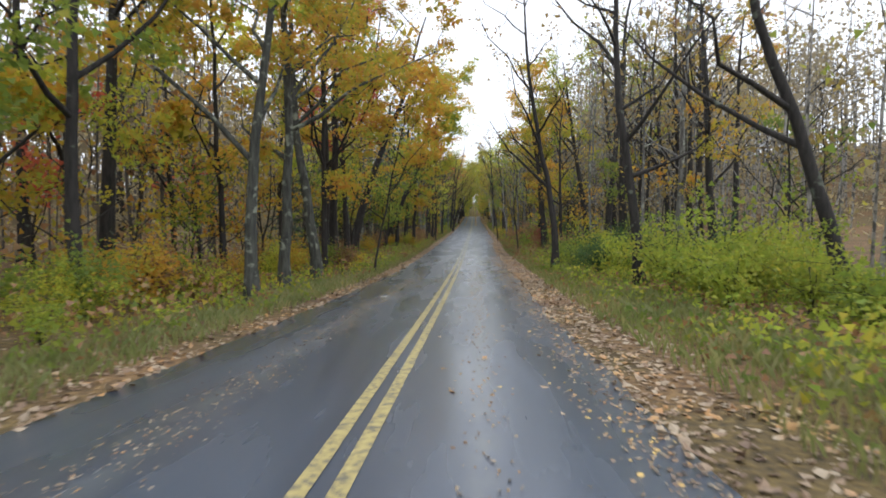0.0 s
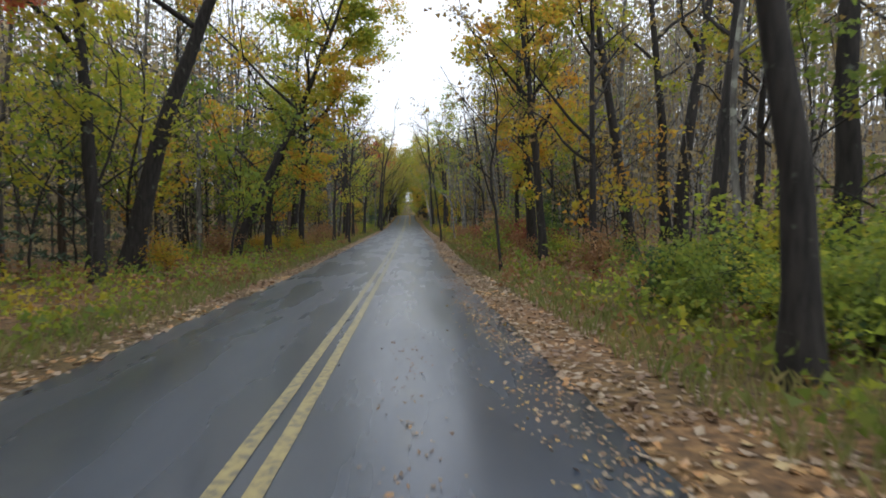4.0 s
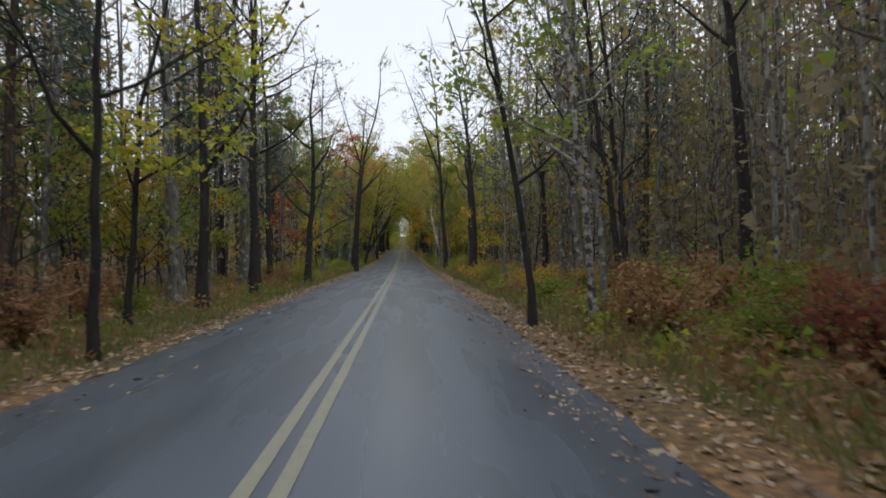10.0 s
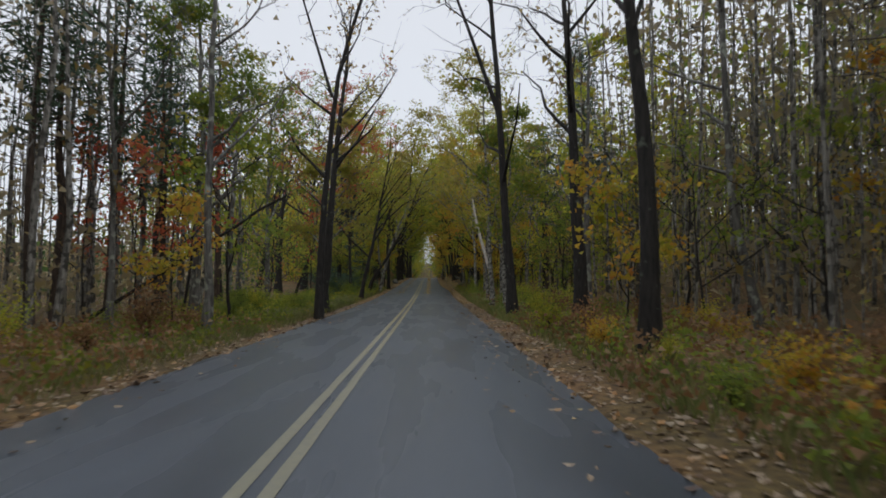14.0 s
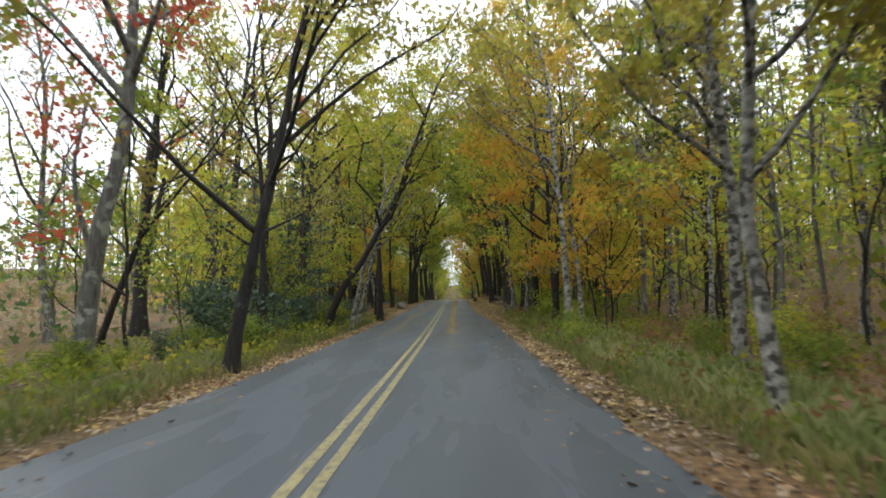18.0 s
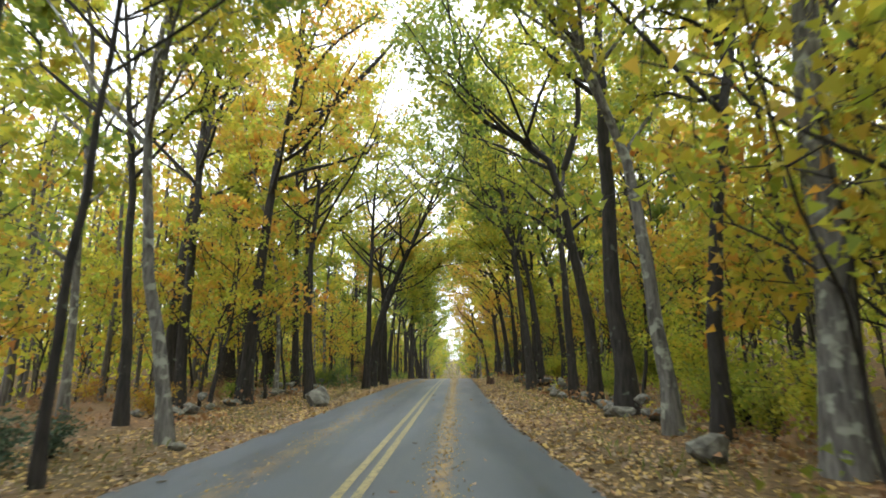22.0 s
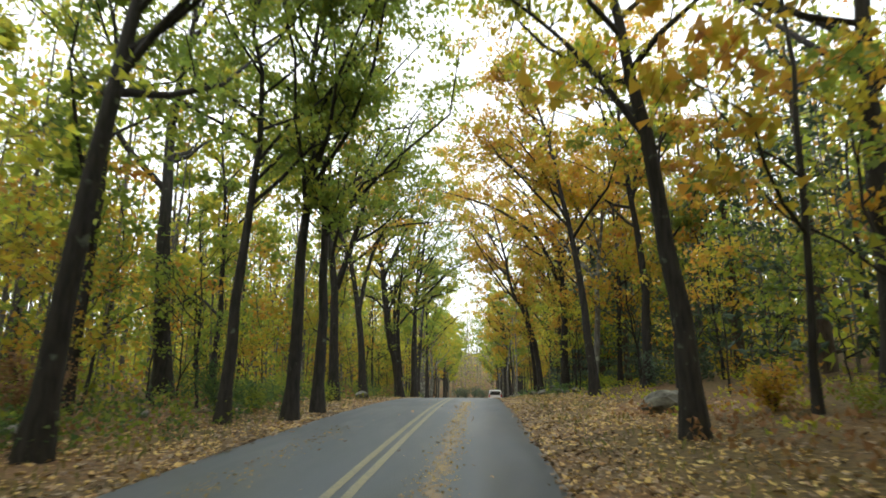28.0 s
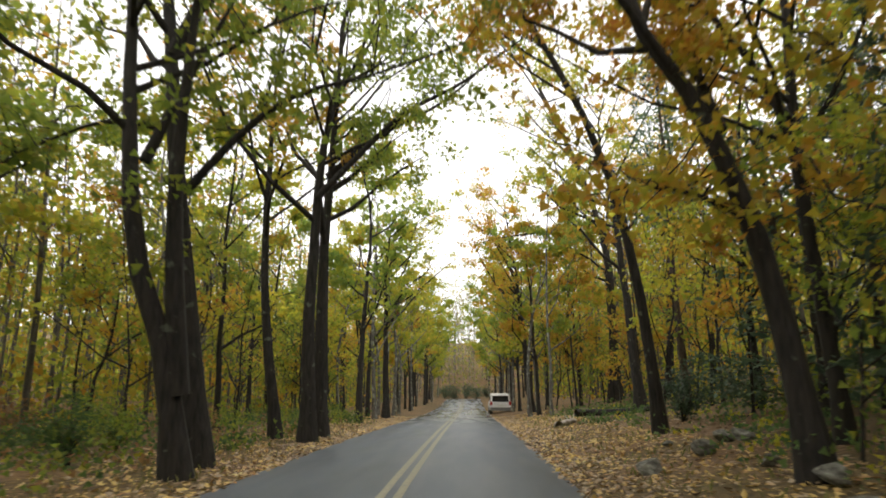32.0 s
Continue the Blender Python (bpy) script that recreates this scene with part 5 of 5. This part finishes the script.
for k, (side, y0, y1, n, lo, hi, h) in enumerate(((-1, 0, 40, 6500, 0.4, 2.0, 0.2), (1, 0, 40, 9500, 0.8, 3.0, 0.22), (-1, 40, 105, 8000, 0.4, 2.0, 0.2), (1, 40, 105, 8000, 0.7, 2.2, 0.24), (-1, 105, 145, 6500, 0.4, 2.2, 0.22), (1, 105, 145, 11000, 0.6, 2.8, 0.28), (-1, 145, 250, 3000, 0.6, 2.4, 0.14), (1, 145, 250, 2500, 0.8, 2.6, 0.14))):
    grass("verge_grass", side, y0, y1, n, lo, hi, 300 + k, h)
for k, (side, y0, y1, n, lo, hi, h) in enumerate(((1, 109, 132, 5500, 1.1, 2.6, 0.34), (1, 2, 16, 1800, 1.5, 3.0, 0.24), (-1, 0, 24, 3000, 0.6, 1.6, 0.2), (-1, 108, 128, 2500, 0.8, 2.4, 0.3))):
    grass("verge_grass", side, y0, y1, n, lo, hi, 340 + k, h, FRESH_GRASS)


bm = bmesh.new()
r = np.random.default_rng(5)
sheet = [[bm.verts.new((i * 0.045, j * 0.035, 0.012 + r.uniform(0, 0.02))) for i in range(5)] for j in range(4)]
for j in range(3):
    for i in range(4):
        bm.faces.new((sheet[j][i], sheet[j][i + 1], sheet[j + 1][i + 1], sheet[j + 1][i]))
me = bpy.data.meshes.new("paper_scrap")
bm.to_mesh(me)
bm.free()
me.materials.append(plain("white_paper", (0.72, 0.72, 0.7), 0.7))
paper = new("paper_scrap", me)
paper.location, paper.rotation_euler = (-1.5, 15.0, road_z(15.0) - 0.008), (0, 0, 0.4)
tagged(paper, "crumpled white scrap of paper lying on the asphalt", "litter")


# ---- stones, stumps, logs ----
def stone_mesh(seed):
    r = np.random.default_rng(seed)
    bm = bmesh.new()
    bmesh.ops.create_icosphere(bm, subdivisions=2, radius=0.5)
    off = Vector(r.uniform(0, 50, 3))
    cut = [Vector(r.normal(size=3)).normalized() for _ in range(9)]
    for q in bm.verts:
        for c in cut:
            over = q.co.dot(c) - 0.27
            if over > 0:
                q.co -= c * over * 0.9
        q.co *= 1 + 0.22 * noise.noise(q.co * 2.2 + off)
    me = bpy.data.meshes.new("stone")
    bm.to_mesh(me)
    bm.free()
    me.materials.append(STONE)
    return me


STONES = [stone_mesh(k) for k in range(7)]


def put_stone(name, x, y, sx, sy, sz, turn, parent=None, sink=0.25):
    ob = new(name, STONES[rng.integers(7)])
    ob.location = (x, y, ground_z(x, y) + sz * (0.5 - sink))
    ob.scale, ob.rotation_euler = (sx, sy, sz), (rng.uniform(-0.25, 0.25), rng.uniform(-0.25, 0.25), turn)
    if parent:
        ob.parent = parent
    return ob


def stone_wall(side, x0, y0, y1, step, label):
    wall = new("stone_wall")
    y = y0
    while y < y1:
        for k in range(2 if rng.uniform() < 0.6 else 1):
            s = rng.uniform(0.2, 0.55)
            x = side * (x0 + rng.normal() * 0.28 + k * 0.4)
            put_stone("stone", x, y + rng.uniform(0, step), s * 1.3, s, s * 0.7, rng.uniform(0, 6.28), wall, 0.12)
        if rng.uniform() < 0.5:
            o = put_stone("stone", side * (x0 + 0.2 + rng.normal() * 0.1), y, 0.45, 0.4, 0.3, rng.uniform(0, 6.28), wall, 0)
            o.location.z += 0.22
        y += step
    tagged(wall, label, "stone wall")


stone_wall(1, 5.0, 155, 182, 1.0, "tumbled low stone wall of lichen-covered field stones")
stone_wall(-1, 6.4, 158, 200, 1.1, "old field-stone wall sunk in fallen leaves")
stone_wall(1, 5.3, 214, 230, 1.8, "low scattered stone wall at the foot of the bank")
for x, y, sx, sy, sz in ((-3.4, 162.7, 1.2, 0.75, 1.0), (5.7, 200.7, 1.15, 0.8, 0.85), (4.5, 150.7, 0.8, 0.6, 0.5), (4.75, 157, 0.55, 0.4, 0.3), (-3.6, 153, 0.45, 0.3, 0.2), (6.6, 202.6, 0.6, 0.5, 0.4), (4.9, 219.4, 0.7, 0.5, 0.4), (-4.6, 217.6, 0.9, 0.6, 0.5), (-5.9, 172.5, 0.8, 0.6, 0.6), (3.9, 226.6, 0.6, 0.5, 0.35), (4.7, 222.5, 0.8, 0.5, 0.4)):
    tagged(put_stone("boulder", x, y, sx, sy, sz, rng.uniform(0, 6.28), None, 0.2), "grey weathered boulder among fallen leaves", "boulder", "boulders")


def stump(x, y, d, h, label):
    r = np.random.default_rng(int(y * 10))
    ob = new("stump")
    ob.location = (x, y, ground_z(x, y))
    bm = bmesh.new()
    rings = []
    for k, z in enumerate((-0.1, 0.0, 0.12, h * 0.6, h)):
        rr = d / 2 * (1.45, 1.3, 1.05, 0.95, 0.88)[k]
        rings.append([bm.verts.new((math.cos(a) * rr * r.uniform(0.9, 1.1), math.sin(a) * rr * r.uniform(0.9, 1.1), z + (r.uniform(-0.22, 0.12) * h if k == 4 else 0))) for a in np.arange(12) * math.pi / 6])
    for a, b in zip(rings[:-1], rings[1:]):
        for i in range(12):
            bm.faces.new((a[i], a[(i + 1) % 12], b[(i + 1) % 12], b[i]))
    core = bm.verts.new((0, 0, h * 0.7))
    for i in range(12):
        bm.faces.new((rings[-1][i], rings[-1][(i + 1) % 12], core))
    part("stump_wood", bm, ROTTEN, ob)
    tagged(ob, label, "stump")


stump(3.2, 181.6, 0.26, 0.52, "rotten reddish tree stump with a broken top")
stump(3.35, 180.3, 0.28, 0.42, "dark low tree stump beside the road")


def log(x, y, length, d, turn, tilt, mat, label, lift=0.0):
    r = np.random.default_rng(int(y * 7))
    t = Tubes()
    u = np.linspace(0, 1, 9)
    p = np.stack([length * (u - 0.5), r.normal(size=9) * 0.05, length * (u - 0.5) * tilt + r.normal(size=9) * 0.02], 1)
    t.add(p, d / 2 * (1.1 - 0.5 * u), 8)
    for _ in range(4):
        b = p[r.integers(3, 9)]
        t.add([b, b + r.normal(size=3) * 0.3 + (0.2, 0, 0.25)], [0.03, 0.008], 4)
    ob = new("fallen_log")
    ob.location, ob.rotation_euler = (x, y, ground_z(x, y) + d * 0.35 + lift), (0, 0, turn)
    part("log_wood", t.mesh("log_wood", mat), mat, ob)
    tagged(ob, label, "fallen log", "fallen logs")


log(6.6, 171.5, 4.2, 0.3, 0.5, 0.02, BARK["d"], "dark fallen log lying on the bank")
log(7.2, 240, 4.5, 0.25, 0.15, 0.03, BARK["d"], "dark fallen log lying across the leafy bank")
log(4.6, 239.5, 1.6, 0.3, 1.0, 0.05, DEADWOOD, "bleached broken log at the road's edge")
log(5.8, 68.5, 2.6, 0.14, 0.9, 0.2, DEADWOOD, "pale dead branch leaning in the undergrowth")
log(-7.0, 104, 7.5, 0.13, -0.25, 0.55, BARK["d"], "thin fallen tree leaning against its neighbours", 2.1)
t = Tubes()
t.add([(4.07, 113.29, 2.71), (4.04, 113.45, 2.87), (3.78, 114.76, 4.26), (3.57, 115.91, 5.58), (3.49, 116.73, 6.72)], [0.07, 0.09, 0.085, 0.07, 0.04], 9)
t.add([(3.7, 115.17, 4.76), (3.29, 115.34, 5.33)], [0.03, 0.01], 5)
dead = new("dead_trunk")
dead.location.z = -0.66
part("dead_wood", t.mesh("dead_wood", DEADWOOD), DEADWOOD, dead)
tagged(dead, "bleached broken trunk leaning against a birch", "dead trunk")
log(-6.6, 244, 3.0, 0.3, 0.3, 0.04, BARK["d"], "dark fallen log beside the road")


# ---- the parked car far down the road ----
def box(bm, x0, x1, y0, y1, z0, z1, inset=0.0):
    lo = [bm.verts.new(c) for c in ((x0, y0, z0), (x1, y0, z0), (x1, y1, z0), (x0, y1, z0))]
    hi = [bm.verts.new(c) for c in ((x0 + inset, y0 + inset * 1.6, z1), (x1 - inset, y0 + inset * 1.6, z1), (x1 - inset, y1 - inset * 2.4, z1), (x0 + inset, y1 - inset * 2.4, z1))]
    bm.faces.new(lo[::-1])
    bm.faces.new(hi)
    for i in range(4):
        bm.faces.new((lo[i], lo[(i + 1) % 4], hi[(i + 1) % 4], hi[i]))


def parked_car(x, y):
    white, glass, tyre = plain("white_car_paint", (0.75, 0.76, 0.78), 0.25), plain("dark_car_glass", (0.02, 0.022, 0.025), 0.08), plain("tyre_rubber", (0.02, 0.02, 0.02), 0.8)
    red, grey = plain("red_lamp_glass", (0.35, 0.02, 0.02), 0.2), plain("grey_trim", (0.12, 0.12, 0.12), 0.5)
    car = new("parked_car")
    car.location = (x, y, road_z(y) - 0.05)
    bm = bmesh.new()
    box(bm, -0.9, 0.9, -2.25, 2.25, 0.35, 0.98, 0.03)
    box(bm, -0.86, 0.86, -2.15, 1.15, 0.985, 1.68, 0.12)
    bmesh.ops.bevel(bm, geom=bm.edges[:], offset=0.05, segments=2, affect="EDGES")
    body = part("body", bm, white, car)
    bm = bmesh.new()
    box(bm, -0.68, 0.68, -2.14, -2.04, 1.06, 1.54, 0.04)
    part("rear_window", bm, glass, car)
    for s in (-1, 1):
        bm = bmesh.new()
        box(bm, min(s * 0.8, s * 0.87), max(s * 0.8, s * 0.87), -1.7, 0.7, 1.08, 1.5, 0.02)
        part("side_window", bm, glass, car)
        bm = bmesh.new()
        box(bm, s * 0.78 - 0.1, s * 0.78 + 0.1, -2.29, -2.2, 0.8, 1.12, 0.01)
        part("tail_light", bm, red, car, "red tail light")
        for yy in (-1.4, 1.4):
            t = Tubes()
            t.add([(s * 0.66, yy, 0.34), (s * 0.7, yy, 0.34), (s * 0.88, yy, 0.34), (s * 0.92, yy, 0.34)], [0.24, 0.34, 0.34, 0.2], 18)
            part("wheel", t.mesh("wheel", tyre), tyre, car)
    bm = bmesh.new()
    box(bm, -0.88, 0.88, -2.34, -2.22, 0.36, 0.62, 0.02)
    part("bumper", bm, grey, car)
    bm = bmesh.new()
    box(bm, -0.26, 0.26, -2.29, -2.24, 0.72, 0.84)
    part("number_plate", bm, plain("plate", (0.6, 0.62, 0.6), 0.4), car)
    tagged(car, "white compact car parked on the verge far down the road", "car")


parked_car(3.6, 270)
